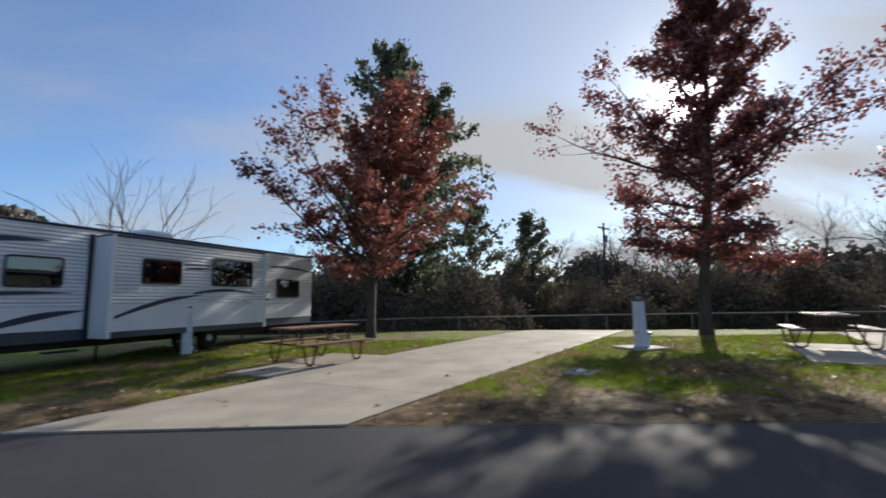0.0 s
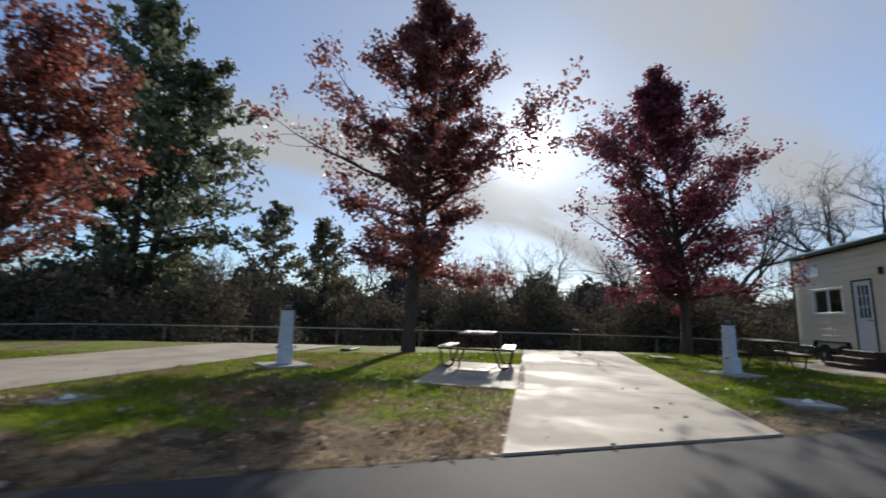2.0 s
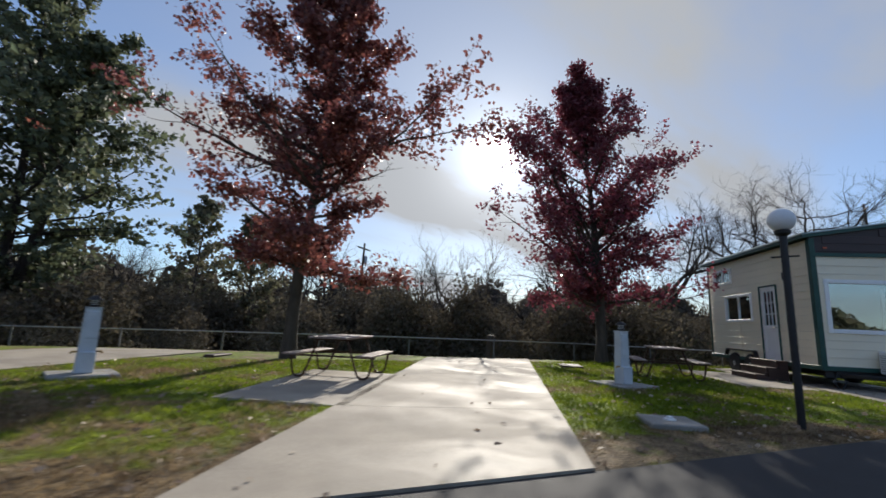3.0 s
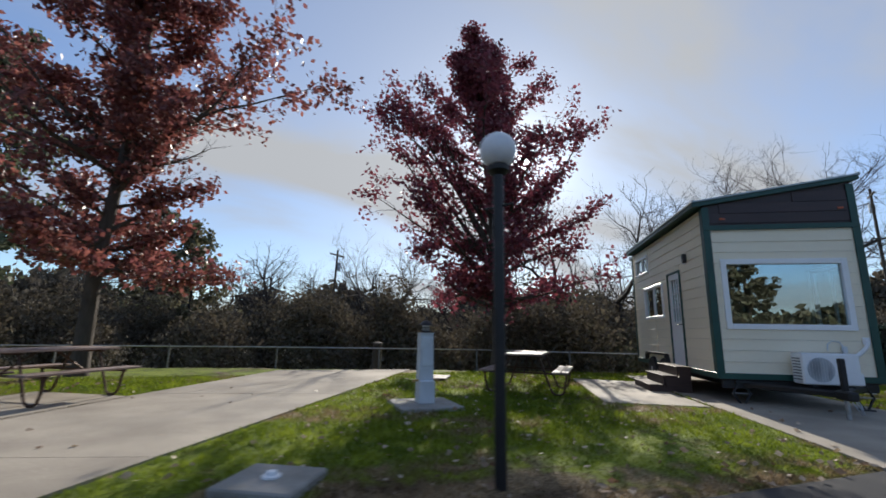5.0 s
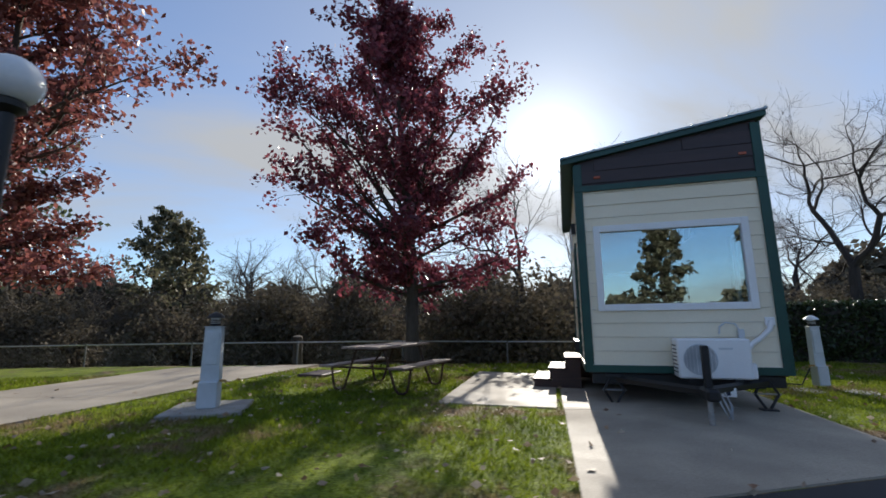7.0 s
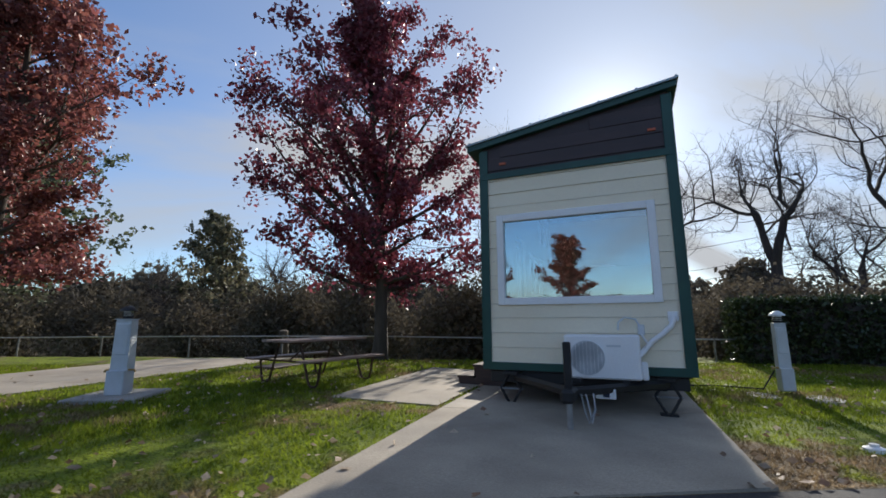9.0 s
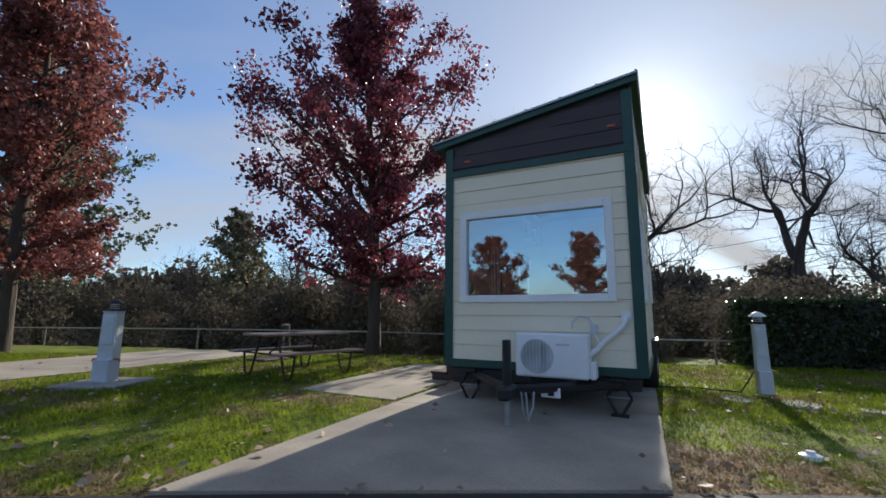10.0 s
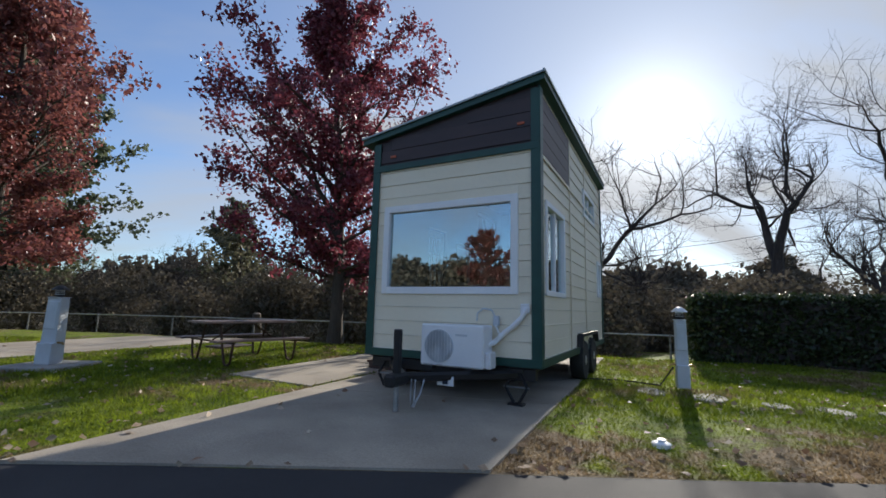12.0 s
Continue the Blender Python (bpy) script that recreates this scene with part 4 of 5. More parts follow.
# floor, chassis
g = Geo(); g.box(U0 + 0.02, U1 - 0.02, 0.02, LEN - 0.02, 0.45, 0.565)
part("floor_deck", g, M_DARK, cabin)
for u in (0.2, 1.98):
    g = Geo(); g.box(u, u + 0.10, 0.0, LEN, 0.29, 0.45, 0.008)
    part("chassis_beam", g, M_BLACK, cabin)
g = Geo(); g.box(U0 + 0.05, U1 - 0.05, 0.02, 0.10, 0.30, 0.45, 0.008)
part("chassis_beam", g, M_BLACK, cabin)
for u, y in ((0.22, 0.0), (2.08, 0.0)):
    g = Geo(); g.tube([(u, 0.02, 0.37), (1.06, -0.98, 0.37), (1.10, -1.12, 0.37)], 0.055, 6)
    part("drawbar", g, M_BLACK, cabin)
g = Geo(); g.box(1.0, 1.15, -1.32, -0.98, 0.30, 0.44, 0.03)
part("coupler", g, M_BLACK, cabin)
g = Geo(); g.box(1.03, 1.11, -1.18, -1.10, 0.36, 0.92, 0.012)
jack = part("tongue_jack", g, M_BLACK, cabin)
g = Geo(); g.tube([(1.07, -1.14, 0.36), (1.07, -1.14, 0.0)], 0.03, 10)
part("jack_leg", g, M_STEEL, jack)
g = Geo(); g.lathe([(0.09, 0), (0.09, 0.012)], (1.07, -1.14, 0.0), 12)
part("jack_foot", g, M_STEEL, jack)
for k in range(2):
    g = Geo(); g.tube([(1.18 + 0.05 * k, -1.0, 0.36), (1.22 + 0.05 * k, -1.08, 0.20), (1.26 + 0.03 * k, -1.12, 0.09), (1.32, -1.04, 0.22), (1.30, -0.92, 0.36)], 0.009, 5)
    part("safety_chain", g, M_STEEL, cabin)
g = Geo(); g.box(1.30, 1.52, -0.62, -0.60, 0.26, 0.37, 0.004)
part("licence_plate", g, M_WHITE, cabin, "white plate on the drawbar")
g = Geo(); g.box(1.38, 1.45, -0.628, -0.621, 0.28, 0.35)
part("plate_mark", g, M_RVNAVY, cabin)


def scissor(u, v):
    s = Geo()
    s.box(u - 0.10, u + 0.10, v - 0.05, v + 0.05, 0.40, 0.45, 0.006)
    j = part("scissor_jack", s, M_BLACK, cabin)
    for a, b in (((-0.03, 0.42), (-0.14, 0.22)), ((0.03, 0.42), (0.14, 0.22)), ((-0.14, 0.22), (-0.03, 0.03)), ((0.14, 0.22), (0.03, 0.03))):
        k = Geo(); k.tube([(u + a[0], v, a[1]), (u + b[0], v, b[1])], 0.02, 5)
        part("jack_arm", k, M_BLACK, j)
    k = Geo(); k.tube([(u - 0.17, v, 0.22), (u + 0.17, v, 0.22)], 0.012, 6)
    part("jack_screw", k, M_STEEL, j)
    k = Geo(); k.box(u - 0.10, u + 0.10, v - 0.07, v + 0.07, 0.0, 0.03, 0.005)
    part("jack_foot", k, M_BLACK, j)


for u, v in ((0.14, 0.0), (2.08, 0.02)):
    scissor(u, v)


def wheel(owner, x, y, r, width, out):
    """A trailer wheel; out: the way its face looks along the owner's x."""
    s = Geo()
    s.lathe([(r * 0.62, -width / 2), (r * 0.93, -width / 2), (r, -width * 0.32), (r, width * 0.32), (r * 0.93, width / 2), (r * 0.62, width / 2)], (x, y, r), 28, "x")
    wh = part("wheel", s, M_RUBBER, owner, "black rubber tyre", smooth=True)
    k = Geo()
    f = out * width / 2
    k.lathe([(r * 0.61, f * 0.6), (r * 0.58, f * 0.95), (r * 0.48, f * 0.7), (r * 0.30, f * 0.8), (r * 0.22, f * 1.05), (r * 0.05, f * 1.1)], (x, y, r), 20, "x")
    part("rim", k, M_STEEL, wh, smooth=True)


for v in (2.70, 3.60):
    wheel(cabin, U1 - 0.02, v, 0.34, 0.22, 1)
    wheel(cabin, U0 + 0.02, v + 0.25, 0.34, 0.22, -1)
for u0, u1, v0 in ((U1 - 0.1, U1 + 0.12, 2.25), (U0 - 0.12, U0 + 0.1, 2.55)):
    g = Geo()
    g.prism([(v0, 0.58), (v0 + 0.12, 0.80), (v0 + 1.72, 0.80), (v0 + 1.84, 0.58), (v0 + 1.78, 0.58), (v0 + 1.68, 0.75), (v0 + 0.16, 0.75), (v0 + 0.06, 0.58)], u0, u1, "x")
    part("mudguard", g, M_BLACK, cabin)

# the door with nine lights over a panel
dv0, dv1 = 1.50, 2.25
g = Geo()
for y0, y1, z0, z1 in ((dv0 - 0.05, dv0, ZB, 2.70), (dv1, dv1 + 0.05, ZB, 2.70), (dv0, dv1, 2.66, 2.70)):
    g.box(U0 - 0.045, U0 + 0.06, y0, y1, z0, z1, 0.005)
part("door_frame", g, M_GREEN, cabin)
g = Geo()
dz0, dz1 = ZB + 0.01, 2.655
for y0, y1, z0, z1 in ((dv0 + 0.005, dv0 + 0.13, dz0, dz1), (dv1 - 0.13, dv1 - 0.005, dz0, dz1), (dv0 + 0.13, dv1 - 0.13, dz0, dz0 + 0.22), (dv0 + 0.13, dv1 - 0.13, dz1 - 0.13, dz1), (dv0 + 0.13, dv1 - 0.13, 1.42, 1.55)):
    g.box(U0 - 0.02, U0 + 0.025, y0, y1, z0, z1, 0.004)
g.box(U0 - 0.008, U0 + 0.012, dv0 + 0.13, dv1 - 0.13, dz0 + 0.22, 1.42, 0.0)
for k in (1, 2):
    y = dv0 + 0.13 + (dv1 - dv0 - 0.26) * k / 3
    g.box(U0 - 0.012, U0 + 0.018, y - 0.012, y + 0.012, 1.55, dz1 - 0.13)
    z = 1.55 + (dz1 - 0.13 - 1.55) * k / 3
    g.box(U0 - 0.012, U0 + 0.018, dv0 + 0.13, dv1 - 0.13, z - 0.012, z + 0.012)
door = part("door", g, M_WHITE, cabin, "white door with nine small panes, shut")
g = Geo(); g.box(U0 + 0.001, U0 + 0.006, dv0 + 0.12, dv1 - 0.12, 1.54, dz1 - 0.12)
part("door_pane", g, M_GLASS, door).visible_shadow = False
g = Geo(); g.tube([(U0 - 0.02, dv0 + 0.07, 1.48), (U0 - 0.07, dv0 + 0.07, 1.48), (U0 - 0.075, dv0 + 0.19, 1.48)], 0.012, 8)
part("door_handle", g, M_BLACK, door)
g = Geo(); g.box(U0 - 0.10, U0 - 0.024, 0.96, 1.06, 2.78, 2.98, 0.012)
lamp1 = part("wall_lamp", g, M_BLACK, cabin, "small black outdoor wall lamp")
g = Geo(); g.lathe([(0.028, 2.76), (0.03, 2.785)], (U0 - 0.062, 1.01, 0), 12)
part("lens", g, M_GLOBE, lamp1)
for u in (0.12, 2.16):
    g = Geo(); g.box(u - 0.05, u + 0.05, -0.045, -0.027, 3.46 if u < 1 else 3.62, 3.50 if u < 1 else 3.66, 0.006)
    part("marker_light", g, M_AMBER, cabin, "amber marker light")

# interior seen through the glass
for x0, x1, y0, y1, z0, z1 in ((U0 + 0.12, U1 - 0.12, 3.9, 3.98, 0.57, 2.3), (1.75, 2.25, 1.5, 3.4, 0.57, 1.45)):
    g = Geo(); g.box(x0, x1, y0, y1, z0, z1, 0.01)
    part("cabinet", g, M_INNER, cabin)

# steps to the door
steps = thing("wooden_steps", pose(19.734, 4.496, 0.02, 0, 0, H_ANG), "dark brown stained wooden steps at the cabin door", "steps")
for i in range(3):
    z = 0.19 * (i + 1)
    g = Geo(); g.box(-1.12 + 0.28 * i, -0.82 + 0.28 * i, 1.15, 2.45, z - 0.04, z, 0.006)
    part("tread", g, M_STEP, steps)
    g = Geo(); g.box(-1.10 + 0.28 * i, -1.07 + 0.28 * i, 1.18, 2.42, z - 0.19, z - 0.042, 0.004)
    part("riser", g, M_STEP, steps)
for y in (1.16, 2.40):
    g = Geo(); g.prism([(-1.08, 0.0), (-0.28, 0.0), (-0.28, 0.53), (-0.50, 0.53), (-0.50, 0.34), (-0.78, 0.34), (-0.78, 0.15), (-1.08, 0.15)], y, y + 0.04, "y")
    part("stringer", g, M_STEP, steps)

# heat pump on the drawbar
hp = thing("heat_pump", pose(19.734, 4.496, 0, 0, 0, H_ANG) @ pose(0.94, -0.42, 0.43), "white outdoor heat pump unit with a round fan grille", "heat pump")
W, DP, HT = 0.87, 0.32, 0.54
g = Geo(); g.box(0, W, 0, DP, 0.02, HT, 0.02)
body = part("casing", g, M_WHITE, hp)
g = Geo(); g.lathe([(0.205, -0.012), (0.205, 0.003), (0.195, 0.003), (0.195, -0.012)], (0.27, 0, 0.27), 32, "y")
part("fan_ring", g, M_BOX, hp)
g = Geo(); g.lathe([(0.196, -0.004), (0.196, 0.002)], (0.27, 0, 0.27), 32, "y")
part("fan_opening", g, M_RVGREY, hp, "dark fan opening")
for i in range(9):
    x = -0.17 + 0.0425 * i
    s = math.sqrt(max(0.0, 0.196 ** 2 - x * x))
    g = Geo(); g.tube([(0.27 + x, -0.010, 0.27 - s), (0.27 + x, -0.010, 0.27 + s)], 0.004, 4)
    part("grille_bar", g, M_WHITE, hp)
for i in range(4):
    g = Geo(); g.lathe([(0.05 + 0.045 * i, -0.012), (0.055 + 0.045 * i, -0.012), (0.055 + 0.045 * i, -0.007), (0.05 + 0.045 * i, -0.007)], (0.27, 0, 0.27), 28, "y")
    part("grille_ring", g, M_BOX, hp)
for i in range(8):
    g = Geo(); g.box(-0.006, 0.002, 0.05, 0.27, 0.09 + i * 0.05, 0.105 + i * 0.05)
    part("side_slot", g, M_RVGREY, hp)
g = Geo(); g.box(W, W + 0.07, 0.06, 0.26, 0.02, 0.22, 0.015)
part("valve_cover", g, M_WHITE, hp)
for x in (0.10, 0.64):
    g = Geo(); g.box(x, x + 0.09, -0.02, DP + 0.03, -0.02, 0.02, 0.004)
    part("foot", g, M_BLACK, hp)
g = Geo(); g.box(0.5, 0.66, -0.003, 0.002, 0.40, 0.425)
part("badge", g, M_BOX, hp)
lines = thing("refrigerant_line", pose(19.734, 4.496, 0, 0, 0, H_ANG), "white insulated pipe and cable loops on the cabin wall", "pipe")
g = Geo(); g.tube([(1.79, -0.22, 0.72), (1.86, -0.10, 0.78), (1.95, -0.06, 0.88), (2.08, -0.06, 0.98), (2.18, -0.06, 1.08), (2.21, -0.05, 1.16), (2.21, -0.03, 1.19)], 0.034, 10)
part("pipe", g, M_WHITE, lines, smooth=True)
g = Geo(); g.box(2.15, 2.27, -0.045, -0.025, 1.13, 1.25, 0.01)
part("wall_cover", g, M_WHITE, lines)
g = Geo(); g.box(1.80, 1.88, -0.08, -0.028, 0.96, 1.09, 0.01)
part("disconnect_box", g, M_BOX, lines)
g = Geo(); g.tube([(1.84, -0.06, 1.05), (1.78, -0.06, 1.16), (1.66, -0.06, 1.18), (1.58, -0.06, 1.12), (1.57, -0.06, 1.02)], 0.011, 6)
part("cable", g, M_BOX, lines)
g = Geo(); g.tube([(1.84, -0.08, 0.97), (1.90, -0.10, 0.86), (1.86, -0.14, 0.74), (1.77, -0.2, 0.70)], 0.013, 6)
part("cable", g, M_WHITE, lines)

# ---- picnic tables ----


def picnic_table(m, label, planks, bench_planks):
    t = thing("picnic_table", m, label, "picnic table", "picnic tables at the sites")
    for i in range(5):
        y = -0.37 + i * 0.15
        k = Geo(); k.box(-0.92, 0.92, y, y + 0.143, 0.735, 0.775, 0.006)
        part("tabletop_plank", k, planks, t)
    for s in (-1, 1):
        for j in range(2):
            y = s * 0.70 + (-0.145 if j == 0 else 0.003)
            k = Geo(); k.box(-0.92, 0.92, y, y + 0.142, 0.425, 0.46, 0.006)
            part("bench_plank", k, bench_planks, t)
    for x in (-0.62, 0.62):
        for s in (-1, 1):
            k = Geo()
            k.tube([(x, s * 0.80, 0.415), (x, s * 0.76, 0.16), (x, s * 0.73, 0.06), (x, s * 0.67, 0.022), (x, s * 0.58, 0.022), (x, s * 0.52, 0.07), (x, s * 0.47, 0.20), (x, s * 0.28, 0.72)], 0.021, 8)
            part("leg", k, M_RUST, t, smooth=True)
        k = Geo(); k.tube([(x, -0.84, 0.405), (x, 0.84, 0.405)], 0.019, 6)
        part("bench_bar", k, M_RUST, t)
        k = Geo(); k.box(x - 0.02, x + 0.02, -0.36, 0.36, 0.70, 0.734, 0.004)
        part("top_bar", k, M_RUST, t)
        k = Geo(); k.tube([(x, 0, 0.41), (x * 0.25, 0, 0.72)], 0.014, 6)
        part("brace", k, M_RUST, t)
    return t


def stand(x, y, lift=0.0, ang=D_ANG):
    return pose(x, y, ground_z(x, y) + lift, 0, 0, ang)


picnic_table(stand(-3.0, 9.3, 0.022, 48), "red-brown plank picnic table with bent tube legs on concrete", M_WOOD, M_WOOD)
picnic_table(stand(8.97, 8.75, 0.022), "sun-bleached plank picnic table with bent tube legs on concrete", M_WOOD2, M_WOOD2)
picnic_table(stand(17.15, 7.1, 0.0, 43), "worn grey-brown plank picnic table on the grass", M_WOOD2, M_WOOD2)

# ---- service pedestals ----


def pedestal(m, label, pad, hgt=1.14, hood=M_BLACK, wide=0.25):
    t = thing("service_pedestal", m, label, "service pedestal", "service pedestals at the sites")
    if pad:
        k = Geo(); k.box(-pad / 2, pad / 2, -pad / 2, pad / 2, -0.06, 0.05, 0.015)
        part("pad", k, M_CONC2, t, "weathered concrete pad")
    b0, b1 = wide / 2, wide / 2 * 0.86
    k = Geo()
    k.add([(s * b * 0.8, r * b, z) for b, z in ((b0, 0.04), (b1, hgt)) for s, r in ((-1, -1), (1, -1), (1, 1), (-1, 1))], [(3, 2, 1, 0), (4, 5, 6, 7), (0, 1, 5, 4), (1, 2, 6, 5), (2, 3, 7, 6), (3, 0, 4, 7)])
    part("post", k, M_BOX, t)
    k = Geo(); k.box(-b0 * 1.35, -b0 * 0.6, -b0 * 1.0, b0 * 1.0, 0.05, 0.40, 0.012)
    part("lower_cover", k, M_BOX, t)
    k = Geo(); k.box(-b0 * 0.86, -b0 * 0.6, -b0 * 0.75, b0 * 0.75, 0.62, hgt - 0.06, 0.01)
    part("outlet_door", k, M_BOX, t)
    for s in (-1, 1):
        k = Geo(); k.tube([(-0.05, s * b0 * 0.9, 0.40), (-0.05, s * (b0 + 0.07), 0.40), (-0.05, s * (b0 + 0.09), 0.37)], 0.017, 7)
        part("tap", k, M_BRASS, t)
    k = Geo(); k.box(-b0 * 0.9, b0 * 0.9, -b1 - 0.006, b1 + 0.006, hgt, hgt + 0.012, 0.003)
    part("cap", k, M_BOX, t)
    k = Geo(); k.lathe([(0.03, hgt + 0.01), (0.07, hgt + 0.03), (0.078, hgt + 0.05)], (0, 0, 0), 14)
    lamp = part("lantern", k, M_BLACK, t, "small lantern with ringed lens", smooth=True)
    k = Geo(); k.lathe([(0.062, hgt + 0.05), (0.062, hgt + 0.135)], (0, 0, 0), 14)
    part("lens", k, M_GLOBE, lamp, "pale ringed lens")
    for z in (0.068, 0.095):
        k = Geo(); k.lathe([(0.064, hgt + z), (0.082, hgt + z - 0.004), (0.082, hgt + z + 0.003), (0.064, hgt + z + 0.010)], (0, 0, 0), 14)
        part("louvre", k, M_BLACK, lamp)
    k = Geo(); k.lathe([(0.118, hgt + 0.13), (0.112, hgt + 0.148), (0.05, hgt + 0.20), (0.014, hgt + 0.212)], (0, 0, 0), 14)
    part("hood", k, hood, lamp, smooth=True)
    return t


pedestal(stand(-6.9, 11.7, 0, 120), "grey metal service pedestal on grass", 0)
pedestal(stand(4.75, 9.55, 0, 105), "grey metal service pedestal on a worn concrete pad", 0.95)
pedestal(stand(14.36, 6.28, 0, 82), "grey metal service pedestal on a concrete pad in grass", 1.0)
pedestal(stand(24.5, 4.22, 0, 60), "slim grey service pedestal with white lantern hood", 0, 1.10, M_WHITE, 0.185)

# ---- lamp post ----
lp = thing("lamp_post", stand(13.39, 2.79), "black lamp post with a white globe", "lamp post")
g = Geo(); g.tube([(0, 0, -0.05), (0, 0, 2.64)], 0.048, 14)
part("pole", g, M_BLACK, lp, smooth=True)
g = Geo(); g.lathe([(0.05, 2.60), (0.10, 2.64), (0.105, 2.68), (0.085, 2.70)], (0, 0, 0), 18)
part("fitter", g, M_BLACK, lp, smooth=True)
g = Geo(); g.lathe([(0.17 * math.sin(a), 2.84 - 0.17 * math.cos(a)) for a in [0.45 + i * (math.pi - 0.47) / 12 for i in range(13)]], (0, 0, 0), 28)
part("globe", g, M_GLOBE, lp, smooth=True)
g = Geo(); g.tube([(-0.09, -0.13, 2.31), (0.09, 0.13, 2.31)], 0.012, 6)
part("arm", g, M_BLACK, lp)

# ---- old post by the fence ----
t = thing("wooden_post", stand(15.92, 13.3) @ pose(0, 0, 0, 6, -9, 0), "weathered leaning wooden post at the fence", "post")
g = Geo(); g.tube([(0, 0, -0.15), (0.02, 0, 0.5), (0, 0.01, 1.18)], [0.17, 0.15, 0.13], 12)
part("post", g, M_BARK, t, smooth=True)
g = Geo(); g.lathe([(0.132, 1.165), (0.10, 1.19), (0.02, 1.20)], (0, 0, 0), 12)
part("cut_top", g, M_TWIG, t, "pale sawn top")

# ---- lids, caps and stones ----


def lid(x, y, sx, sy, label, up=0.05, capped=False, ang=D_ANG, material=None):
    t = thing("utility_box", stand(x, y, 0, ang), label, "utility box")
    k = Geo(); k.box(-sx / 2, sx / 2, -sy / 2, sy / 2, -0.05, up, 0.015)
    part("slab", k, material or M_CONC2, t)
    if capped:
        k = Geo(); k.lathe([(0.075, up), (0.075, up + 0.015), (0.045, up + 0.02), (0.04, up + 0.045), (0.01, up + 0.05)], (0, 0, 0), 16)
        part("cap", k, M_WHITE, t, smooth=True)


lid(11.78, 3.60, 0.64, 0.66, "grey concrete utility lid with a white cap", 0.06, True)
lid(2.02, 6.75, 0.6, 0.5, "flat concrete utility lid sunk in dry grass", 0.02, True)
lid(16.2, 9.5, 0.9, 0.6, "dark wooden utility lid on grass", 0.06, False, D_ANG, M_STEP)
lid(6.95, 13.0, 0.8, 0.3, "dark wooden utility lid on grass", 0.06, False, D_ANG, M_STEP)
t = thing("cleanout_cap", stand(22.25, 1.72), "white plastic cleanout cap in the grass", "cap")
g = Geo(); g.lathe([(0.085, -0.02), (0.085, 0.035), (0.06, 0.045), (0.035, 0.045), (0.035, 0.07), (0.01, 0.07)], (0, 0, 0), 16)
part("cap", g, M_WHITE, t, smooth=True)
for x, y, a, b in ((23.85, 4.1, 0.34, 0.22), (24.45, 3.62, 0.36, 0.22), (25.0, 3.1, 0.24, 0.17), (25.5, 2.75, 0.28, 0.18), (26.1, 2.4, 0.34, 0.22)):
    rr = random.Random(int(x * 100))
    t = thing("stepping_stone", stand(x, y, 0, rr.uniform(0, 90)), "pale flat stepping stone sunk in grass", "stone", "stones near the pedestal")
    g = Geo(); g.prism([(a * math.cos(k * 0.785) * rr.uniform(0.8, 1.1), b * math.sin(k * 0.785) * rr.uniform(0.8, 1.1)) for k in range(8)], -0.04, 0.025)
    part("stone", g, M_CONC2, t)
hose = thing("hose", stand(24.5, 4.26), "dark hose lying from pedestal to cabin", "hose")
g = Geo(); g.tube([(-0.02, 0.1, 0.35), (-0.1, 0.3, 0.06), (0.3, 0.9, 0.03), (0.1, 1.6, 0.03), (-0.6, 1.9, 0.03), (0.2, 2.4, 0.03), (0.9, 2.6, 0.03)], 0.014, 6)
part("hose", g, M_RUBBER, hose)

# ---- chain-link fence ----


fence = thing("fence", Matrix.Identity(4), "low galvanised chain-link fence behind the sites", "fence")
fx = [-16 + 2.9 * i for i in range(21)]
for x in fx:
    z = ground_z(x, fence_y(x))
    g = Geo(); g.tube([(x, fence_y(x), z - 0.1), (x, fence_y(x), z + 1.02)], 0.028, 8)
    part("post", g, M_FENCE, fence)
for a, b in zip(fx, fx[1:]):
    za, zb = ground_z(a, fence_y(a)), ground_z(b, fence_y(b))
    g = Geo(); g.tube([(a, fence_y(a), za + 0.98), (b, fence_y(b), zb + 0.98)], 0.021, 6)
    part("top_rail", g, M_STEEL, fence)
    g = Geo()
    for i in range(24):
        for s in (0, 1):
            xs = [a + (b - a) * (i + s * 8) / 32.0, a + (b - a) * (i + 8 - s * 8) / 32.0]
            g.tube([(x, fence_y(x) - 0.03, ground_z(x, fence_y(x)) + z) for x, z in zip(xs, (0.02, 0.97))], 0.0016, 3, False)
    tagged(part("wire_mesh", g, M_FENCE, fence), kind="stuff")

# ---- travel trailer ----
RV = thing("travel_trailer", pose(-4.753, 17.03, 0.0, 0, 0, 62.0) @ Matrix.Diagonal((0.846, 0.953, 0.953, 1)), "long white ribbed travel trailer with dark swooshes and slide-out", "travel trailer")
RL = 12.4


def ribbed(x0, x1, y0, depth, z0, z1, rib0, name, parent, label=""):
    prof = [(y0 + depth, z0), (y0, z0), (y0, rib0)]
    z = rib0
    while z + 0.10 < z1:
        prof += [(y0 - 0.012, z + 0.018), (y0 - 0.012, z + 0.058), (y0 + 0.018, z + 0.076)]
        z += 0.092
    prof += [(y0, z1 - 0.03), (y0 + 0.03, z1), (y0 + depth, z1)]
    s = Geo(); s.prism(prof, x0, x1, "x")
    return part(name, s, M_RVWHITE, parent, label)


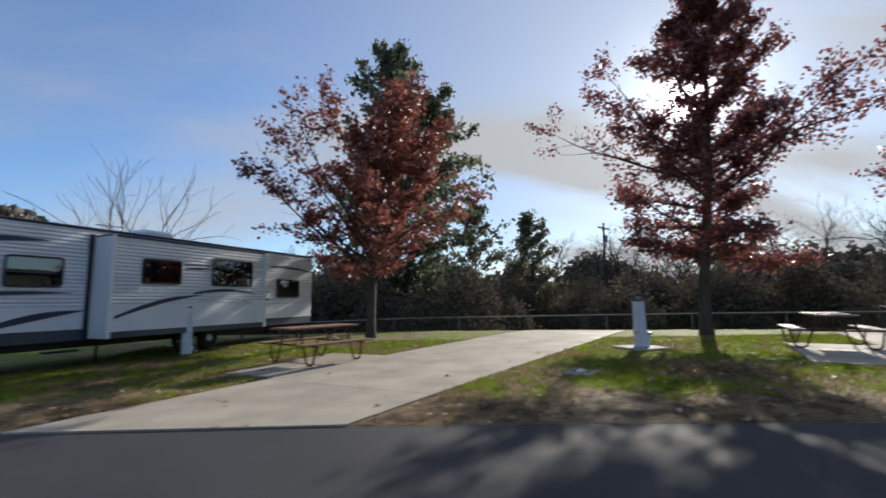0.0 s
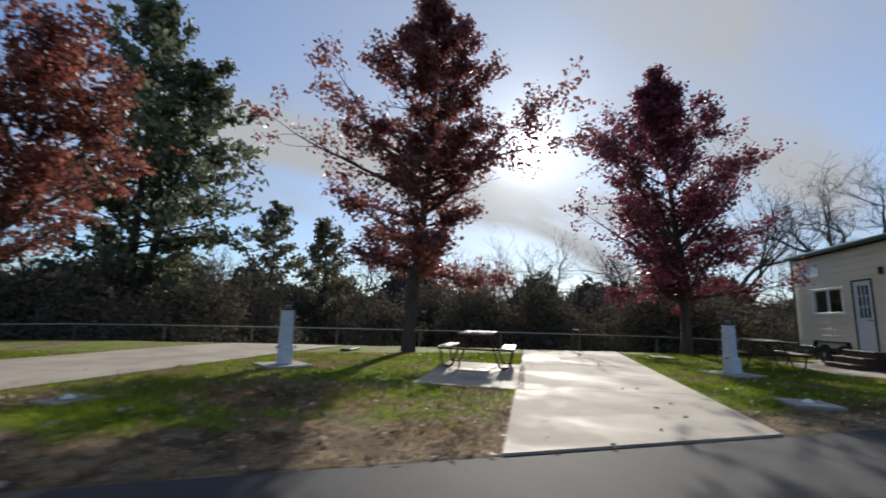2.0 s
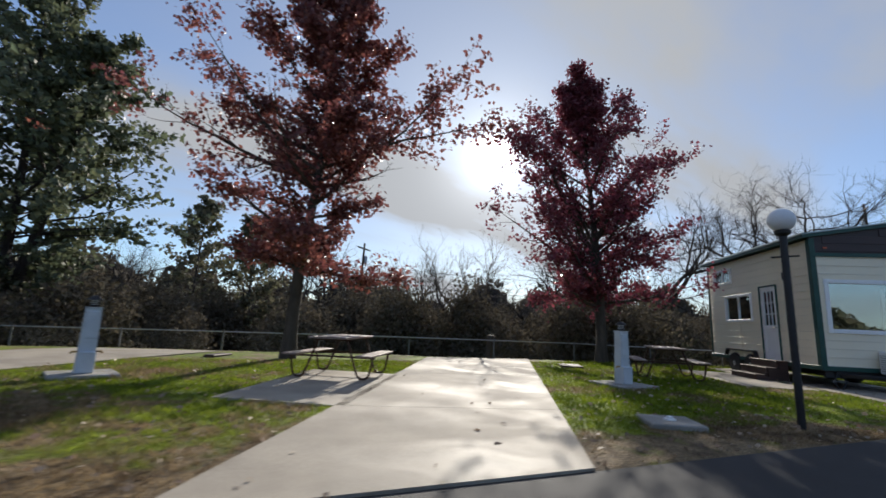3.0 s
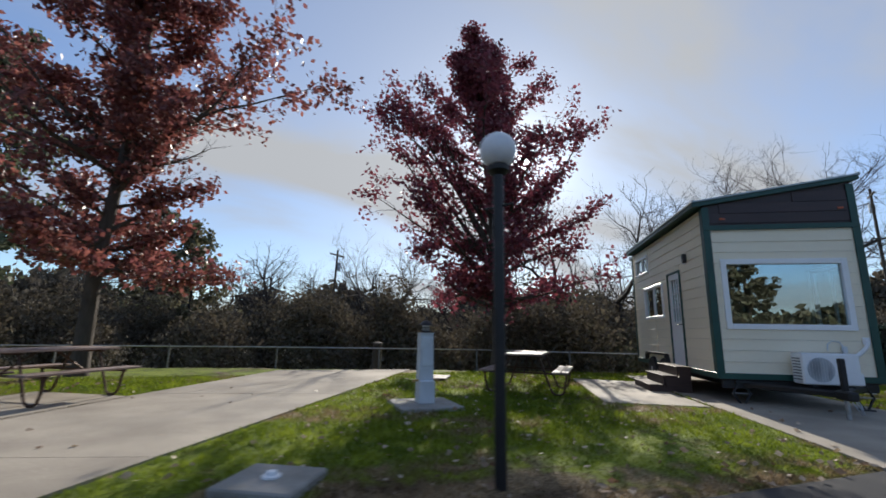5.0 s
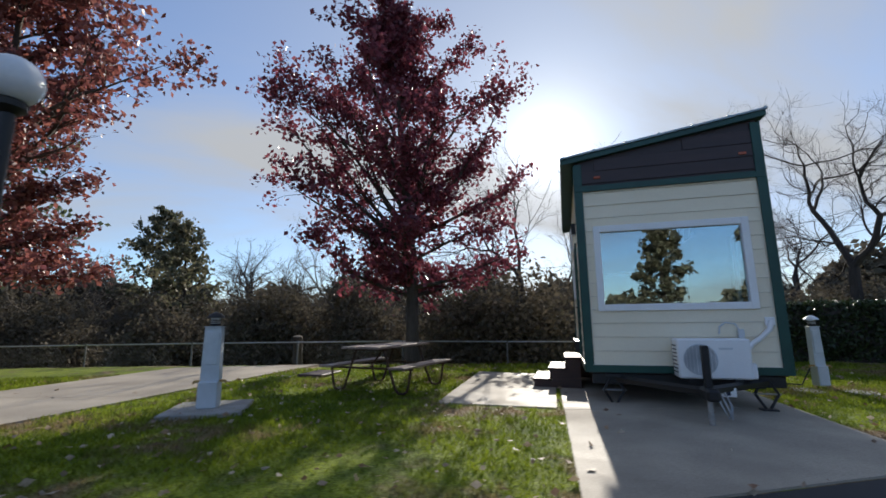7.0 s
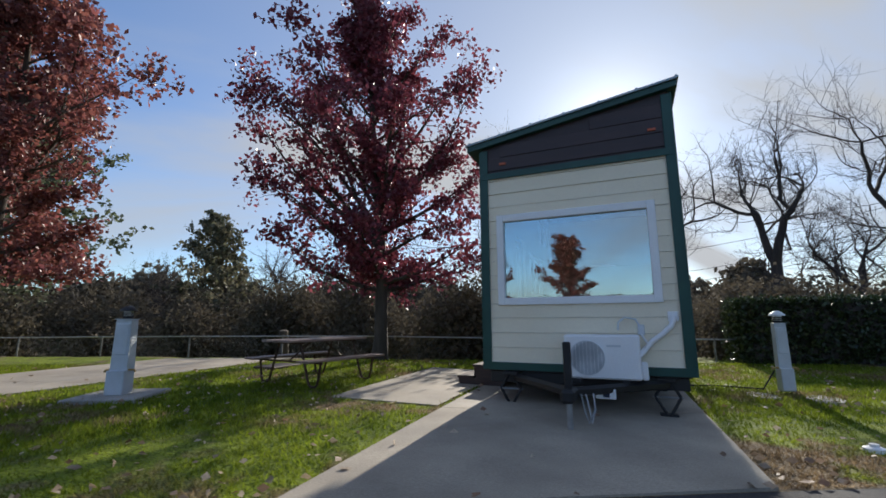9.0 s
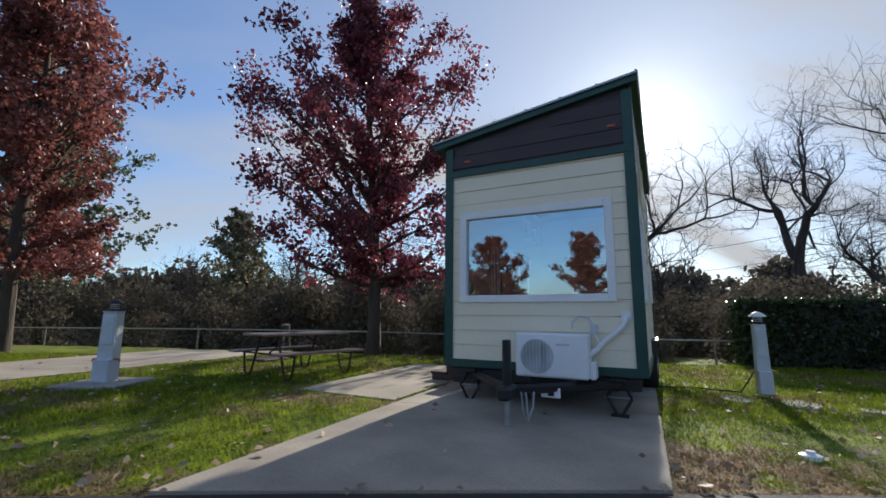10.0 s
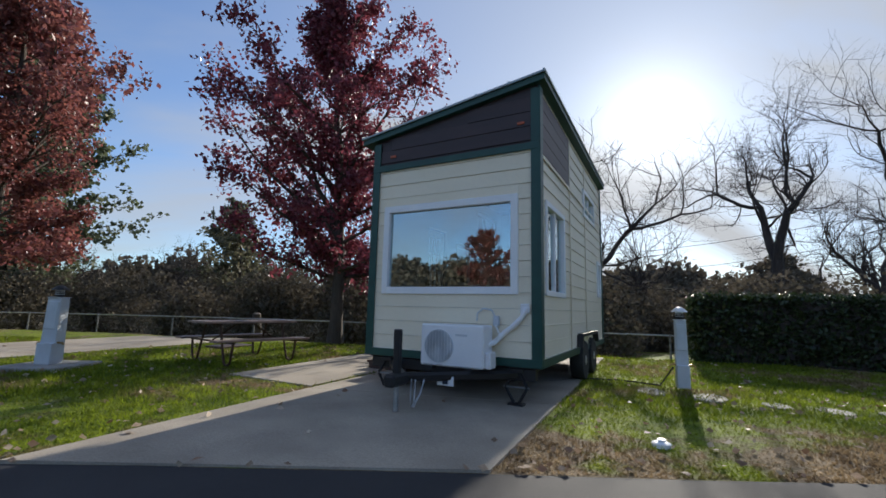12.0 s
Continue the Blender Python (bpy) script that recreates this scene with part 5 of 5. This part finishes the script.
body = ribbed(-RL, 0, 0, 2.45, 0.86, 3.30, 1.40, "body", RV)
g = Geo(); g.box(-RL, 0, 0.01, 2.44, 0.58, 0.858, 0.02)
part("skirt", g, M_RVGREY, RV, "dark grey skirt")
g = Geo(); g.box(-RL - 0.03, 0.03, -0.03, 2.48, 3.30, 3.36, 0.02)
part("roof", g, M_RVNAVY, RV, "dark roof edge")
g = Geo(); g.box(-RL + 0.2, -0.4, 0.4, 2.2, 0.40, 0.58, 0.01)
part("chassis_beam", g, M_BLACK, RV)
slide = ribbed(-9.1, -3.7, -0.72, 0.71, 0.78, 3.12, 1.45, "slide_out", RV, "slide-out room of white ribbed siding")
g = Geo(); g.box(-9.1, -3.7, -0.72, -0.02, 0.62, 0.778, 0.01)
part("slide_skirt", g, M_RVGREY, slide)
for x in (-9.18, -3.72):
    g = Geo(); g.box(x, x + 0.10, -0.76, -0.02, 0.62, 3.16, 0.012)
    part("slide_trim", g, M_RVWHITE, slide)
g = Geo(); g.box(-9.2, -3.6, -0.75, -0.02, 3.121, 3.16, 0.01)
part("slide_roof", g, M_RVNAVY, slide)
g = Geo(); g.box(-9.30, -9.19, -0.03, -0.004, 0.62, 3.2, 0.004)
part("slide_seal", g, M_RUBBER, slide)


def rv_window(owner, x0, x1, z0, z1, y, split=False):
    k = Geo()
    cx, cz, hx, hz, r = (x0 + x1) / 2, (z0 + z1) / 2, (x1 - x0) / 2, (z1 - z0) / 2, 0.09

    def ring(hx, hz, r):
        out = []
        for sx, sz, a0 in ((1, 1, 0), (-1, 1, 90), (-1, -1, 180), (1, -1, 270)):
            for i in range(5):
                a = radians(a0 + 22.5 * i)
                out.append((cx + sx * (hx - r) + r * math.cos(a), cz + sz * (hz - r) + r * math.sin(a)))
        return out
    o, i = ring(hx, hz, r), ring(hx - 0.045, hz - 0.045, r - 0.03)
    n = len(o)
    vs = [(p[0], y - 0.035, p[1]) for p in o] + [(p[0], y - 0.035, p[1]) for p in i] + [(p[0], y - 0.001, p[1]) for p in o] + [(p[0], y - 0.001, p[1]) for p in i]
    fs = []
    for q in range(n):
        w = (q + 1) % n
        fs += [(q, w, n + w, n + q), (q, 2 * n + q, 2 * n + w, w), (n + q, n + w, 3 * n + w, 3 * n + q)]
    k.add(vs, fs)
    fr = part("window", k, M_BLACK, owner, "dark rounded window frame")
    k = Geo(); k.prism(i, y - 0.022, y - 0.016, "y")
    part("pane", k, M_RVGLASS, fr)
    k = Geo(); k.prism(i, y - 0.010, y - 0.004, "y")
    part("blind", k, M_RVGREY if not split else M_RVWHITE, fr)
    if split:
        k = Geo(); k.box(cx - 0.02, cx + 0.02, y - 0.034, y - 0.024, z0 + 0.05, z1 - 0.05)
        part("mullion", k, M_BLACK, fr)


rv_window(RV, -11.05, -9.85, 1.85, 2.55, -0.012)
rv_window(slide, -8.35, -7.14, 1.95, 2.62, -0.732)
rv_window(slide, -6.05, -4.34, 1.95, 2.80, -0.732, True)
rv_window(RV, -2.27, -0.88, 1.62, 2.32, -0.012)


def swoosh(owner, rows, y, material=M_RVNAVY):
    """A tapering painted sweep: x, z, half width."""
    k = Geo()
    n = len(rows)
    vs = []
    for d in (y - 0.004, y):
        vs += [(x, d, z + h) for x, z, h in rows] + [(x, d, z - h) for x, z, h in rows]
    fs = []
    for i in range(n - 1):
        fs += [(i, i + 1, n + i + 1, n + i), (2 * n + i, 3 * n + i, 3 * n + i + 1, 2 * n + i + 1), (i, 2 * n + i, 2 * n + i + 1, i + 1), (n + i, n + i + 1, 3 * n + i + 1, 3 * n + i)]
    k.add(vs, fs)
    part("stripe", k, material, owner)


def arc(x0, z0, x1, z1, bulge, h, n=10):
    return [(x0 + (x1 - x0) * i / n, z0 + (z1 - z0) * i / n + bulge * math.sin(math.pi * i / n), 0.008 + h * math.sin(math.pi * min(1, 0.15 + 0.85 * i / n))) for i in range(n + 1)]


swoosh(slide, arc(-9.0, 1.12, -6.4, 1.68, 0.10, 0.05), -0.733)
swoosh(slide, arc(-6.7, 1.72, -4.2, 1.74, 0.10, 0.035), -0.733)
swoosh(slide, arc(-6.6, 1.45, -4.1, 1.30, 0.28, 0.04), -0.733, M_BOX)
swoosh(slide, arc(-7.05, 2.40, -6.1, 2.44, 0.02, 0.03), -0.733)
swoosh(slide, arc(-7.05, 2.52, -6.1, 2.54, 0.02, 0.02), -0.733)
swoosh(RV, arc(-3.4, 1.12, -2.6, 1.55, 0.16, 0.05), -0.013)
swoosh(RV, arc(-2.6, 2.78, -0.1, 2.68, 0.05, 0.04), -0.013)
swoosh(RV, arc(-12.3, 1.62, -9.6, 1.72, 0.04, 0.035), -0.013)
swoosh(RV, arc(-11.3, 0.95, -9.3, 1.30, 0.06, 0.07), -0.013)
swoosh(RV, arc(-12.35, 2.70, -10.2, 2.92, 0.06, 0.06), -0.013)
for i in range(5):
    g = Geo(); g.box(-8.72 + 0.27 * i, -8.52 + 0.27 * i, -0.737, -0.734, 1.71, 1.86)
    part("lettering_bar", g, M_BOX, slide)
for x in (-5.35, -6.25):
    s = Geo()
    r, w = 0.35, 0.22
    s.lathe([(r * 0.62, 0), (r * 0.93, 0), (r, w * 0.2), (r, w * 0.8), (r * 0.93, w)], (x, 0.02, r + 0.02), 26, "y")
    wh = part("wheel", s, M_RUBBER, RV, "black rubber tyre", smooth=True)
    k = Geo(); k.lathe([(r * 0.61, 0.01), (r * 0.5, 0.03), (r * 0.25, -0.01), (r * 0.1, -0.02)], (x, 0.02, r + 0.02), 18, "y")
    part("rim", k, M_WHITE, wh, smooth=True)
for x in (-11.6, -0.8):
    g = Geo(); g.box(x, x + 0.08, 0.1, 0.18, 0.0, 0.58, 0.01)
    part("stabiliser_leg", g, M_BLACK, RV)
for x in (-8.9, -3.9):
    g = Geo(); g.box(x, x + 0.06, 0.05, 0.11, 0.0, 0.58, 0.01)
    part("stabiliser_leg", g, M_BLACK, RV)
g = Geo(); g.box(-10.2, -9.5, -0.30, 0.02, 0.36, 0.40, 0.01)
st = part("entry_step", g, M_BLACK, RV)
g = Geo(); g.box(-7.3, -6.2, 0.8, 1.6, 3.362, 3.66, 0.08)
part("roof_air_conditioner", g, M_RVWHITE, RV, "white rooftop air conditioner")
g = Geo(); g.tube([(-8.2, 1.0, 3.36), (-8.2, 1.0, 3.58), (-8.6, 1.0, 3.62), (-7.8, 1.0, 3.64)], 0.015, 6)
part("antenna", g, M_STEEL, RV)
rvh = thing("hose", stand(-6.9, 11.7), "pale hose from the pedestal to the trailer", "hose")
g = Geo(); g.tube([(0.1, 0.0, 0.3), (0.35, 0.2, 0.05), (0.8, 0.8, 0.03), (1.2, 1.8, 0.03), (1.0, 3.0, 0.04)], 0.022, 6)
part("hose", g, M_WHITE, rvh)

# ---- poles, wires, cars beyond the fence ----


def power_pole(x, y, h, tilt):
    t = thing("utility_pole", pose(x, y, ground_z(min(60, x), y), 0, tilt, 30), "weathered wooden utility pole with crossarm", "utility pole")
    k = Geo(); k.tube([(0, 0, -0.2), (0, 0, h)], [0.16, 0.11], 9)
    part("pole", k, M_BARK, t)
    k = Geo(); k.box(-1.1, 1.1, -0.06, 0.06, h - 0.7, h - 0.55, 0.01)
    part("crossarm", k, M_BARK, t)
    k = Geo(); k.lathe([(0.22, h - 2.3), (0.25, h - 2.2), (0.25, h - 1.5), (0.2, h - 1.4)], (0.35, 0, 0), 12)
    part("transformer", k, M_BOX, t)


power_pole(22.0, 46.6, 12.4, 2.5)
power_pole(66, 15.5, 16.5, 1.0)
for z0, z1 in ((9.2, 13.5), (7.6, 11.5), (6.8, 10.5)):
    w = thing("power_line", Matrix.Identity(4), "thin dark overhead power line", "power line", "lines between the poles")
    g = Geo(); g.tube([(22.0 + 44.0 * i / 12, 46.6 - 31.1 * i / 12, z0 - 1.5 + (z1 - z0) * i / 12 - 3.2 * math.sin(math.pi * i / 12)) for i in range(13)], 0.022, 4)
    part("wire", g, M_BLACK, w)


def car(x, y, ang, label, paint):
    t = thing("parked_car", pose(x, y, ground_z(x, y), 0, 0, ang), label, "car")
    k = Geo(); k.prism([(-2.2, 0.3), (2.2, 0.3), (2.25, 0.6), (2.1, 0.85), (1.1, 0.95), (0.4, 1.42), (-1.2, 1.45), (-2.0, 1.0), (-2.25, 0.9)], -0.85, 0.85, "y")
    part("body", k, paint, t)
    for s in (-1, 1):
        k = Geo(); k.prism([(0.9, 0.97), (0.35, 1.36), (-1.1, 1.38), (-1.65, 1.0)], s * 0.851, s * 0.862, "y")
        part("side_window", k, M_RVGLASS, t)
        for wx in (-1.4, 1.4):
            k = Geo(); k.lathe([(0.2, -0.1), (0.32, -0.1), (0.33, 0.0), (0.32, 0.1), (0.2, 0.1)], (wx, s * 0.80, 0.32), 18, "y")
            part("wheel", k, M_RUBBER, t)


car(14.6, 27.5, -18, "white parked car beyond the fence", M_RVWHITE)
car(19.2, 27.0, -20, "silver parked car beyond the fence", M_CARPAINT)
